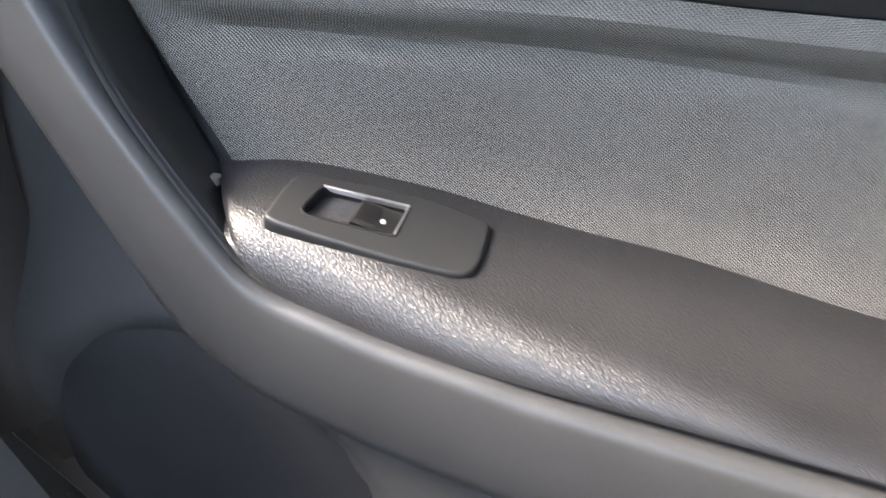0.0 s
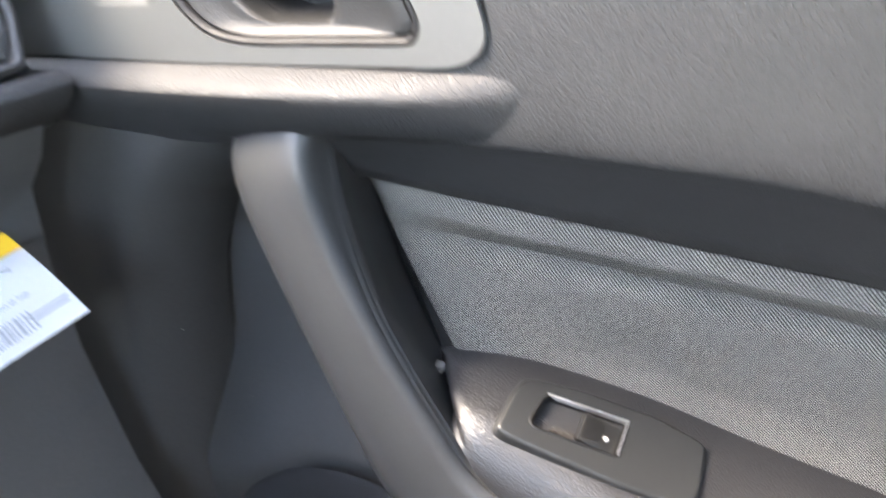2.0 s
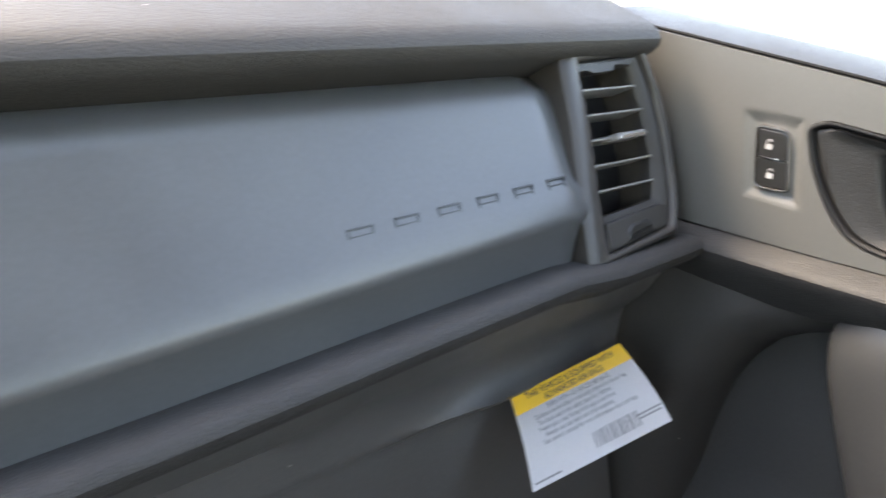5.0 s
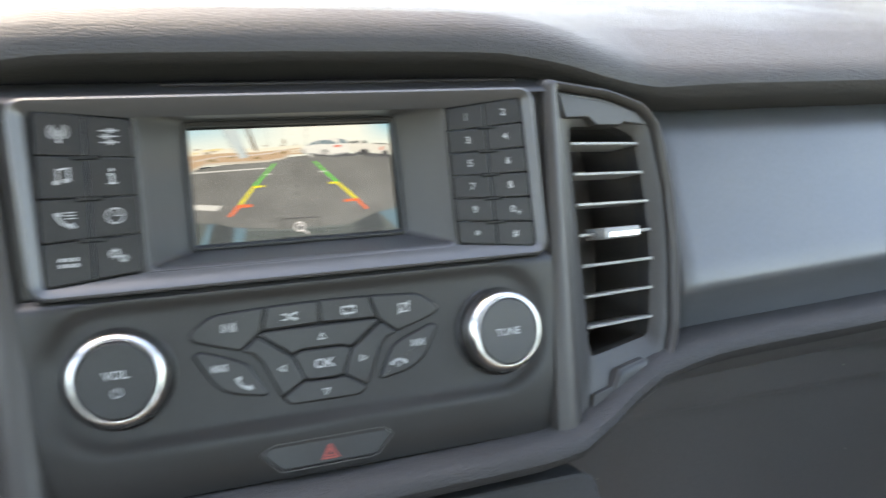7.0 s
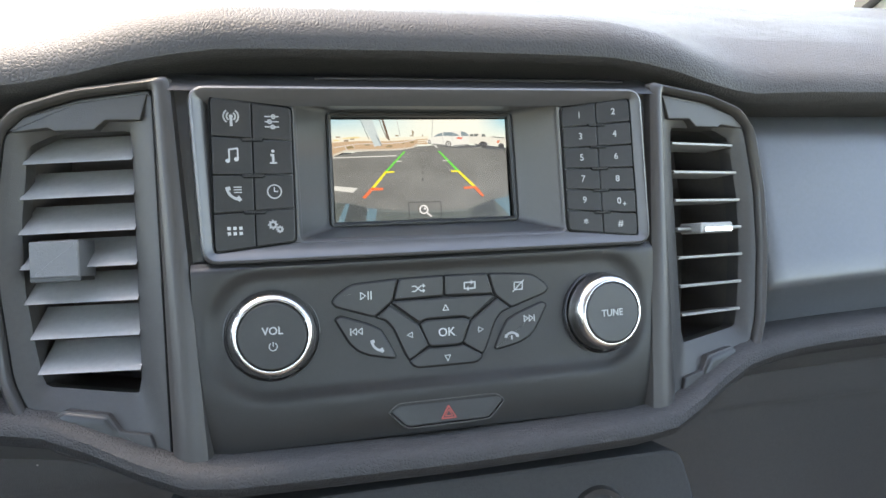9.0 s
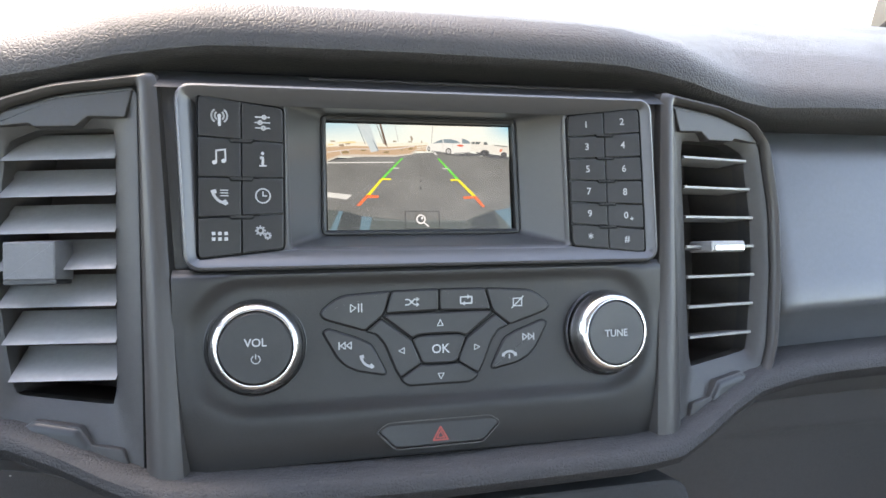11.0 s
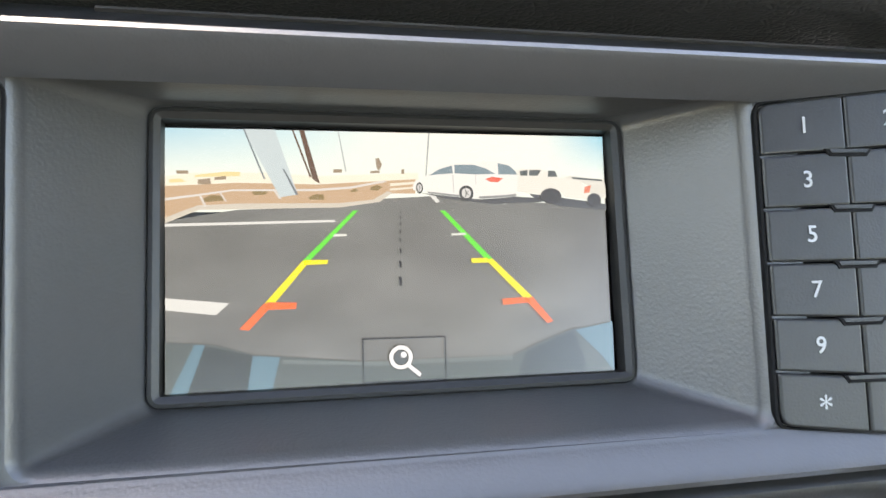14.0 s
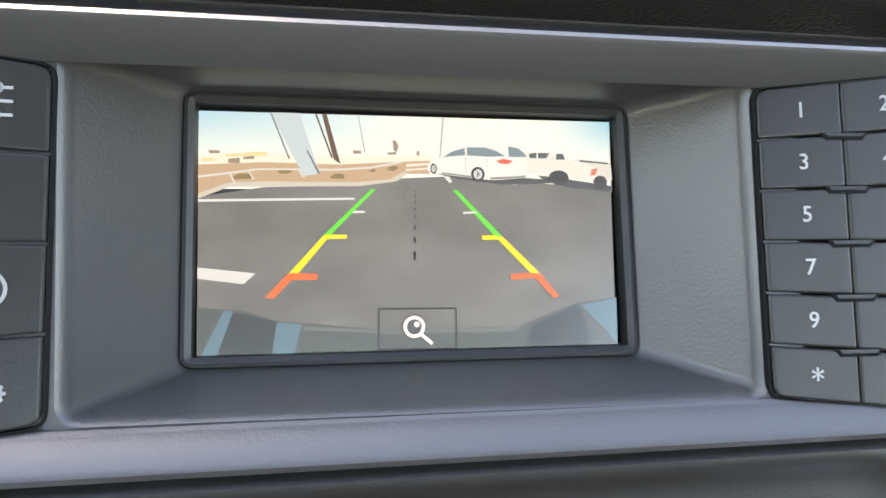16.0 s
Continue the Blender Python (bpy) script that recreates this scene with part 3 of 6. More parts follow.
drawn("picture_sky", [[(0, 0), (1, 0), (1, 0.32), (0, 0.32)]], sky_glow())
drawn("picture_far_strip", [[(0.0, 0.184), (0.06, 0.17), (0.206, 0.168), (0.315, 0.18), (0.543, 0.163), (0.543, 0.195), (0.0, 0.231)]], lit("screen_far", (0.90, 0.86, 0.72)))
drawn("picture_field", [[(0.06, 0.179), (0.124, 0.165), (0.153, 0.166), (0.153, 0.182), (0.06, 0.187)], [(0.009, 0.196), (0.032, 0.192), (0.043, 0.205), (0.009, 0.209)]], lit("screen_field", (0.86, 0.72, 0.38)))
drawn("picture_hut", [[(0.022, 0.162), (0.047, 0.162), (0.047, 0.174), (0.024, 0.175)], [(0.066, 0.196), (0.091, 0.191), (0.093, 0.215), (0.066, 0.213)], [(0.352, 0.152), (0.371, 0.152), (0.371, 0.165), (0.352, 0.166)], [(0.446, 0.107), (0.454, 0.105), (0.461, 0.132), (0.455, 0.155), (0.449, 0.15)], [(0.434, 0.158), (0.455, 0.155), (0.455, 0.166), (0.434, 0.167)], [(0.1, 0.187), (0.124, 0.182), (0.124, 0.195), (0.1, 0.198)], [(0.505, 0.15), (0.511, 0.149), (0.511, 0.168), (0.504, 0.168)]], lit("screen_huts", (0.36, 0.28, 0.20)))
drawn("picture_dirt", [[(0.0, 0.222), (0.147, 0.208), (0.315, 0.213), (0.536, 0.19), (0.535, 0.248), (0.477, 0.248), (0.449, 0.28), (0.363, 0.296), (0.146, 0.299), (0.065, 0.299), (0.0, 0.341)]], lit("screen_dirt", (0.60, 0.42, 0.27)))
drawn("picture_fence", [[(0.478, 0.207), (0.536, 0.2), (0.536, 0.209), (0.478, 0.219)], [(0.478, 0.228), (0.536, 0.22), (0.536, 0.227), (0.477, 0.237)]], lit("screen_fence", (0.85, 0.80, 0.66)))
drawn("picture_shrub", [[(0.077, 0.269), (0.091, 0.256), (0.117, 0.258), (0.118, 0.277), (0.079, 0.282)], [(0.176, 0.243), (0.196, 0.234), (0.21, 0.243), (0.205, 0.253), (0.182, 0.256)], [(0.297, 0.264), (0.312, 0.251), (0.329, 0.253), (0.331, 0.273), (0.299, 0.273)], [(0.433, 0.223), (0.45, 0.214), (0.46, 0.223), (0.449, 0.237), (0.434, 0.235)], [(0.389, 0.237), (0.401, 0.228), (0.406, 0.239), (0.391, 0.244)]], lit("screen_shrubs", (0.30, 0.22, 0.10)))
drawn("picture_road", [[(0.0, 0.354), (0.146, 0.312), (0.363, 0.3), (0.464, 0.269), (0.568, 0.259), (0.998, 0.302), (1.015, 1.023), (-0.009, 1.002)]], road_glow())
drawn("picture_kerb", [[(0.0, 0.341), (0.065, 0.295), (0.146, 0.288), (0.363, 0.287), (0.439, 0.273), (0.472, 0.239), (0.482, 0.246), (0.454, 0.282), (0.365, 0.304), (0.146, 0.31), (0.068, 0.312), (0.0, 0.362)]], lit("screen_kerb", (0.66, 0.61, 0.52)))
drawn("picture_rail", [[(0.0, 0.267), (0.066, 0.252), (0.135, 0.234), (0.135, 0.241), (0.066, 0.26), (0.0, 0.277)], [(0.135, 0.234), (0.314, 0.231), (0.314, 0.24), (0.135, 0.241)], [(0.314, 0.231), (0.389, 0.221), (0.468, 0.194), (0.468, 0.203), (0.389, 0.23), (0.314, 0.24)], [(0.068, 0.256), (0.072, 0.254), (0.084, 0.299), (0.079, 0.301)], [(0.109, 0.245), (0.113, 0.245), (0.125, 0.28), (0.122, 0.282)], [(0.222, 0.238), (0.227, 0.238), (0.239, 0.269), (0.234, 0.271)]], lit("screen_rail", (0.74, 0.71, 0.66)))
drawn("picture_column", [[(0.16, -0.003), (0.227, -0.003), (0.274, 0.253), (0.236, 0.264)]], lit("screen_column", (0.58, 0.68, 0.71)))
drawn("picture_column_edge", [[(0.16, -0.003), (0.163, -0.003), (0.206, 0.194), (0.202, 0.194)], [(0.242, 0.154), (0.246, 0.154), (0.275, 0.253), (0.27, 0.256)]], lit("screen_column_edge", (0.20, 0.23, 0.25)))
drawn("picture_pole", [[(0.263, -0.005), (0.267, -0.005), (0.304, 0.184), (0.3, 0.186)], [(0.279, -0.005), (0.29, -0.006), (0.322, 0.211), (0.306, 0.193)]], lit("screen_poles", (0.16, 0.10, 0.07)))
drawn("picture_thin_pole", [[(0.363, -0.006), (0.365, -0.006), (0.381, 0.161), (0.378, 0.161)], [(0.568, -0.007), (0.572, -0.007), (0.562, 0.176), (0.559, 0.176)]], lit("screen_thin_poles", (0.42, 0.45, 0.45)))
drawn("picture_bay_line", [[(0.0, 0.364), (0.352, 0.353), (0.355, 0.362), (0.0, 0.375)], [(-0.001, 0.64), (0.128, 0.666), (0.101, 0.709), (-0.001, 0.685)], [(0.564, 0.248), (0.575, 0.245), (0.591, 0.282), (0.582, 0.287)], [(0.718, 0.269), (0.732, 0.271), (0.752, 0.292), (0.742, 0.292)]], lit("screen_paint", (0.76, 0.77, 0.74)))
drawn("picture_shade", [[(0.545, 0.246), (0.637, 0.264), (0.688, 0.273), (0.773, 0.261), (0.84, 0.268), (0.84, 0.283), (0.715, 0.292), (0.608, 0.269)], [(0.806, 0.249), (0.848, 0.256), (0.897, 0.268), (0.964, 0.283), (1.001, 0.293), (1.001, 0.317), (0.882, 0.302), (0.819, 0.268)]], lit("screen_shade", (0.10, 0.105, 0.11)))
drawn("picture_far_truck", [[(0.888, 0.184), (0.911, 0.172), (0.995, 0.185), (1.001, 0.215), (1.001, 0.268), (0.964, 0.263), (0.957, 0.215), (0.922, 0.186)]], lit("screen_far_truck", (0.74, 0.73, 0.66)))
drawn("picture_truck", [[(0.776, 0.152), (0.79, 0.145), (0.832, 0.144), (0.852, 0.153), (0.86, 0.175), (0.878, 0.179), (0.928, 0.186), (0.956, 0.229), (0.955, 0.273), (0.898, 0.264), (0.884, 0.24), (0.841, 0.254), (0.806, 0.247), (0.777, 0.24)]], lit("screen_white_truck", (0.82, 0.81, 0.74)))
drawn("picture_truck_glass", [[(0.784, 0.154), (0.804, 0.149), (0.803, 0.173), (0.786, 0.173)], [(0.808, 0.149), (0.838, 0.149), (0.828, 0.173), (0.807, 0.173)], [(0.855, 0.151), (0.872, 0.151), (0.878, 0.177), (0.854, 0.177)], [(0.914, 0.177), (0.992, 0.188), (0.992, 0.195), (0.917, 0.186)]], lit("screen_truck_glass", (0.12, 0.14, 0.14)))
drawn("picture_van", [[(0.53, 0.236), (0.529, 0.218), (0.536, 0.197), (0.553, 0.183), (0.565, 0.172), (0.591, 0.144), (0.623, 0.127), (0.691, 0.116), (0.729, 0.115), (0.762, 0.128), (0.776, 0.159), (0.779, 0.192), (0.774, 0.254), (0.75, 0.259), (0.677, 0.269), (0.634, 0.257), (0.563, 0.241)]], lit("screen_white_car", (0.86, 0.87, 0.83)))
drawn("picture_van_glass", [[(0.567, 0.176), (0.591, 0.15), (0.621, 0.134), (0.623, 0.166), (0.589, 0.171)], [(0.627, 0.131), (0.672, 0.13), (0.701, 0.144), (0.724, 0.167), (0.676, 0.17), (0.627, 0.166)], [(0.731, 0.122), (0.757, 0.131), (0.772, 0.152), (0.778, 0.169), (0.732, 0.169)]], lit("screen_car_glass", (0.22, 0.30, 0.34)))
drawn("picture_van_sill", [[(0.563, 0.241), (0.637, 0.255), (0.637, 0.264), (0.564, 0.248)], [(0.683, 0.261), (0.75, 0.254), (0.774, 0.249), (0.773, 0.261), (0.685, 0.271)]], lit("screen_sill", (0.30, 0.31, 0.31)))
drawn("picture_van_seam", [[(0.621, 0.173), (0.624, 0.173), (0.625, 0.245), (0.623, 0.245)], [(0.676, 0.173), (0.678, 0.173), (0.678, 0.212), (0.676, 0.212)]], lit("screen_seam", (0.62, 0.63, 0.62)))
drawn("picture_van_lamp", [[(0.699, 0.189), (0.717, 0.179), (0.742, 0.186), (0.73, 0.202), (0.711, 0.2)]], lit("screen_red", (0.85, 0.16, 0.10)))
drawn("picture_truck_lamp", [[(0.945, 0.22), (0.962, 0.212), (0.957, 0.244), (0.943, 0.247)]], lit("screen_red_far", (0.80, 0.24, 0.14)))
wheels = ((0.544, 0.227, 0.008, 0.023), (0.653, 0.248, 0.017, 0.032), (0.859, 0.259, 0.026, 0.033), (0.968, 0.276, 0.018, 0.029))
disc = lambda cx, cy, rx, ry, n: [(cx + rx * math.cos(2 * math.pi * k / n), cy + ry * math.sin(2 * math.pi * k / n)) for k in range(n)]
drawn("picture_tyre", [disc(*w, 18) for w in wheels], lit("screen_tyre", (0.07, 0.07, 0.07)))
drawn("picture_hub", [disc(cx, cy, rx * 0.66, ry * 0.66, 14) for cx, cy, rx, ry in wheels[:2]], lit("screen_hub", (0.70, 0.70, 0.68)))
drawn("picture_spoke", [[(cx - rx * 0.1, cy), (cx + rx * 0.1, cy), (cx + rx * 0.5 * math.cos(a) + rx * 0.08, cy + ry * 0.5 * math.sin(a)), (cx + rx * 0.5 * math.cos(a) - rx * 0.08, cy + ry * 0.5 * math.sin(a))] for cx, cy, rx, ry in wheels[:2] for a in (0.6, 1.86, 3.1, 4.4, 5.6)], lit("screen_spoke", (0.22, 0.22, 0.22)))
drawn("picture_bumper", [[(-0.01, 0.801), (0.097, 0.818), (0.178, 0.862), (0.308, 0.886), (0.418, 0.909), (0.583, 0.91), (0.75, 0.91), (0.82, 0.86), (0.901, 0.813), (1.014, 0.799), (1.016, 1.027), (-0.011, 1.006)]], lit("screen_bumper", (0.105, 0.125, 0.115)))
drawn("picture_bumper_dark", [[(0.075, 0.82), (0.178, 0.866), (0.174, 1.005), (0.04, 1.004)], [(0.784, 0.899), (0.901, 0.82), (0.928, 0.953), (0.921, 1.018), (0.761, 1.021)]], lit("screen_bumper_dark", (0.060, 0.070, 0.066)))
drawn("picture_bumper_glint", [[(0.058, 0.815), (0.079, 0.818), (0.042, 1.004), (0.007, 1.002)], [(0.175, 0.866), (0.231, 0.875), (0.214, 1.01), (0.163, 1.008)], [(0.906, 0.82), (1.017, 0.79), (1.014, 1.008), (0.969, 0.929)]], lit("screen_glint", (0.13, 0.24, 0.30)))
drawn("picture_bumper_edge", [[(0.236, 0.884), (0.405, 0.907), (0.405, 0.921), (0.236, 0.901)], [(0.405, 0.907), (0.75, 0.91), (0.749, 0.928), (0.405, 0.925)]], lit("screen_edge_glint", (0.17, 0.20, 0.19)))
GREEN, YEL, RED = lit("screen_green", (0.10, 0.75, 0.06), 1.1), lit("screen_yellow", (0.90, 0.80, 0.03), 1.1), lit("screen_orange", (0.95, 0.18, 0.05), 1.1)
drawn("guide_green", [[(0.393, 0.318), (0.404, 0.318), (0.298, 0.511), (0.282, 0.511)], [(0.589, 0.319), (0.601, 0.319), (0.709, 0.516), (0.694, 0.522)]], GREEN)
drawn("guide_yellow", [[(0.282, 0.511), (0.298, 0.511), (0.221, 0.673), (0.2, 0.672)], [(0.287, 0.509), (0.336, 0.51), (0.335, 0.526), (0.282, 0.528)], [(0.694, 0.522), (0.709, 0.516), (0.802, 0.676), (0.783, 0.684)], [(0.659, 0.514), (0.697, 0.513), (0.705, 0.532), (0.66, 0.533)]], YEL)
drawn("guide_red", [[(0.2, 0.67), (0.221, 0.671), (0.168, 0.77), (0.148, 0.765)], [(0.205, 0.666), (0.268, 0.671), (0.266, 0.695), (0.2, 0.695)], [(0.783, 0.684), (0.802, 0.676), (0.851, 0.779), (0.837, 0.787)], [(0.729, 0.681), (0.789, 0.677), (0.797, 0.699), (0.731, 0.706)]], RED)
drawn("guide_tick", [[(0.352, 0.409), (0.378, 0.41), (0.378, 0.419), (0.347, 0.42)], [(0.614, 0.412), (0.646, 0.41), (0.649, 0.419), (0.614, 0.421)]], lit("screen_tick", (0.75, 0.78, 0.72)))
drawn("guide_dash", [[(0.497, 0.321), (0.499, 0.321), (0.5, 0.328), (0.498, 0.328)], [(0.496, 0.341), (0.499, 0.341), (0.5, 0.351), (0.498, 0.351)], [(0.496, 0.366), (0.499, 0.366), (0.5, 0.376), (0.497, 0.376)], [(0.495, 0.396), (0.499, 0.396), (0.5, 0.407), (0.496, 0.407)], [(0.495, 0.428), (0.498, 0.428), (0.499, 0.441), (0.496, 0.441)], [(0.494, 0.47), (0.498, 0.471), (0.499, 0.489), (0.495, 0.489)], [(0.492, 0.52), (0.498, 0.52), (0.499, 0.545), (0.493, 0.545)], [(0.491, 0.581), (0.497, 0.581), (0.498, 0.617), (0.492, 0.617)]], lit("screen_dash", (0.03, 0.03, 0.03)))
by_height = lambda polys: [[(x, y / 0.5634) for x, y in q] for q in polys]   # shares of the width, made even
bx = [(0.408, 0.462), (0.592, 0.464), (0.592, 0.5585), (0.407, 0.5565)]
drawn("zoom_box", by_height(stroke(bx + bx[:1], 0.0034)), lit("screen_line", (0.02, 0.02, 0.02)), True)
drawn("zoom_glass", by_height([arc(0.491, 0.5055, 0.018, 0, 345, 24)]), lit("screen_lens", (0.10, 0.11, 0.11)))
ring = arc(0.491, 0.5055, 0.0218, 0, 360, 28)
drawn("zoom_mark_edge", by_height(stroke(ring, 0.0125) + stroke([(0.507, 0.523), (0.533, 0.546)], 0.0125)), lit("screen_mark_edge", (0.02, 0.02, 0.02)), True)
drawn("zoom_mark", by_height(stroke(ring, 0.0090) + stroke([(0.508, 0.524), (0.532, 0.545)], 0.0090) + [arc(0.497, 0.5000, 0.0070, 0, 345, 10)]), lit("screen_white", (0.92, 0.92, 0.92)), True)

# ---- keys and knobs ----


def bilinear(c, a, b):
    (x00, y00), (x10, y10), (x11, y11), (x01, y01) = c
    return ((x00 * (1 - a) + x10 * a) * (1 - b) + (x01 * (1 - a) + x11 * a) * b, (y00 * (1 - a) + y10 * a) * (1 - b) + (y01 * (1 - a) + y11 * a) * b)


def key_height(u):
    return 0.0236 + 0.0042 * min(1, max(0, (abs(u) - 0.066) / 0.04))


def tilted(poly, gap=0.00025, rise=0.0009, corner=None):
    """A key that follows the sloping pad."""
    p = rounded(inset(poly, gap), [0.0024 if k == corner else 0.0005 for k in range(4)], 4)
    rings = [[(x, y, key_height(x) + h) for x, y in inset(p, d)] for d, h in ((0, -0.003), (0, rise - 0.0004), (0.0002, rise - 0.0001), (0.0005, rise))]
    return loops(bmesh.new(), rings, cap=True)


PAD_L = [(-0.1037, -0.0388), (-0.0678, -0.0350), (-0.0671, 0.0272), (-0.1029, 0.0312)]
PAD_R = [(0.0693, -0.0358), (0.1063, -0.0400), (0.1049, 0.0314), (0.0683, 0.0277)]
for pad in (PAD_L, PAD_R):
    p = rounded(inset(pad, -0.0004), 0.0027, 4)
    bm = loops(bmesh.new(), [[(x, y, key_height(x) + h) for x, y in inset(p, d)] for d, h in ((-0.0004, -0.006), (-0.0002, 0.0002), (0.0003, 0.0004), (0.0006, -0.0008), (0.002, -0.0012))], cap=True)
    part("key_well", bm, GAP, stack)


def icon(kind):
    """Strokes of a printed mark, in a square 2 wide."""
    s = lambda pts, w=0.22: stroke(pts, w)
    if kind == "antenna":
        return s([(0, -1), (0, 0.1)], 0.35) + s(arc(0, 0.2, 0.55, 130, 230)) + s(arc(0, 0.2, 0.55, -50, 50)) + s(arc(0, 0.2, 0.95, 130, 230)) + s(arc(0, 0.2, 0.95, -50, 50)) + [arc(0, 0.2, 0.26, 0, 330, 8)]
    if kind == "sliders":
        out = []
        for y, x in ((0.7, 0.2), (0, -0.3), (-0.7, 0.1)):
            out += s([(-0.9, y), (0.9, y)], 0.16) + s(arc(x, y, 0.24, 0, 360, 10), 0.18)
        return out
    if kind == "note":
        return s([(-0.4, -0.7), (-0.4, 0.8), (0.7, 0.95), (0.7, -0.5)], 0.2) + [arc(-0.62, -0.7, 0.28, 0, 330, 8), arc(0.48, -0.5, 0.28, 0, 330, 8)]
    if kind == "info":
        return s([(-0.25, 0.2), (0.0, 0.2), (0.0, -0.85)], 0.3) + s([(-0.4, -0.85), (0.4, -0.85)], 0.2) + [arc(0, 0.75, 0.22, 0, 330, 8)]
    if kind in ("phone", "phone_list"):
        o = s(arc(0.9, 0.9, 1.75, 190, 262, 8), 0.34) + s([(-0.85, 0.55), (-0.55, 0.65)], 0.5) + s([(0.55, -0.6), (0.75, -0.9)], 0.5)
        return o + (s([(0.1, 0.8), (1.0, 0.8)], 0.14) + s([(0.1, 0.45), (1.0, 0.45)], 0.14) + s([(0.1, 0.1), (1.0, 0.1)], 0.14) if kind == "phone_list" else [])
    if kind == "hangup":
        return s(arc(0, -0.9, 1.15, 35, 145, 10), 0.36) + s([(-0.95, -0.35), (-0.9, -0.1)], 0.45) + s([(0.95, -0.35), (0.9, -0.1)], 0.45) + s([(0, -0.2), (0, -0.75)], 0.22)
    if kind == "clock":
        return s(arc(0, 0, 0.9, 0, 360, 22), 0.18) + s([(0, 0.55), (0, 0), (0.45, 0)], 0.16)
    if kind == "tiles":
        return [q for x in (-0.75, 0, 0.75) for y in (-0.35, 0.35) for q in [arc(x, y, 0.3, 45, 405, 4)[:4]]]
    if kind == "gears":
        o = s(arc(-0.35, 0.25, 0.38, 0, 360, 12), 0.26) + s(arc(0.55, -0.4, 0.28, 0, 360, 12), 0.22)
        for cx, cy, r, n in ((-0.35, 0.25, 0.62, 8), (0.55, -0.4, 0.46, 8)):
            for k in range(n):
                a = 2 * math.pi * k / n
                o += s([(cx + r * 0.7 * math.cos(a), cy + r * 0.7 * math.sin(a)), (cx + r * math.cos(a), cy + r * math.sin(a))], 0.18)
        return o
    if kind == "play":
        return s([(-0.9, 0.55), (-0.1, 0), (-0.9, -0.55), (-0.9, 0.55)], 0.16) + s([(0.3, 0.6), (0.3, -0.6)], 0.2) + s([(0.75, 0.6), (0.75, -0.6)], 0.2)
    if kind == "shuffle":
        return s([(-1, 0.4), (-0.5, 0.4), (0.4, -0.4), (0.9, -0.4)], 0.2) + s([(-1, -0.4), (-0.5, -0.4), (0.4, 0.4), (0.9, 0.4)], 0.2) + [[(0.7, 0.75), (0.7, 0.05), (1.15, 0.4)], [(0.7, -0.05), (0.7, -0.75), (1.15, -0.4)]]
    if kind == "repeat":
        return s([(-0.5, -0.5), (-0.9, -0.5), (-0.9, 0.5), (0.6, 0.5)], 0.22) + s([(0.5, 0.5), (0.9, 0.5), (0.9, -0.5), (-0.3, -0.5)], 0.22) + [[(0.2, 0.9), (0.2, 0.1), (0.65, 0.5)], [(-0.2, -0.1), (-0.2, -0.9), (-0.65, -0.5)]]
    if kind == "display_off":
        return s([(-0.7, -0.6), (-0.7, 0.6), (0.7, 0.6), (0.7, -0.6), (-0.7, -0.6)], 0.18) + s([(-0.95, -0.9), (0.95, 0.9)], 0.18)
    if kind == "back":
        return s([(-1, 0.5), (-1, -0.5)], 0.2) + s([(-0.1, 0.5), (-0.8, 0), (-0.1, -0.5), (-0.1, 0.5)], 0.16) + s([(0.8, 0.5), (0.1, 0), (0.8, -0.5), (0.8, 0.5)], 0.16)
    if kind == "next":
        return [[(-x, y) for x, y in q][::-1] for q in icon("back")]
    if kind == "up":
        return s([(-0.6, -0.5), (0.6, -0.5), (0, 0.65), (-0.6, -0.5)], 0.18)
    if kind == "power":
        return s(arc(0, 0, 0.8, 125, 415, 18), 0.2) + s([(0, 0.1), (0, 0.95)], 0.2)
    if kind == "hazard":
        return s([(-1, -0.75), (1, -0.75), (0, 0.95), (-1, -0.75)], 0.2) + s([(-0.5, -0.45), (0.5, -0.45), (0, 0.42), (-0.5, -0.45)], 0.14)
    if kind == "padlock":
        return [[(-0.6, -0.8), (0.6, -0.8), (0.6, 0.1), (-0.6, 0.1)]] + s([(-0.38, 0.1), (-0.38, 0.6), (-0.1, 0.85), (0.2, 0.85), (0.42, 0.6)], 0.22)
    return []


def printed(kind, x, y, size, parent, h, mat=None, turn=0.0, drape=None):
    return shape("printed_mark", icon(kind), mat or INK, parent, x, y, h, size / 2, turn, "", drape)


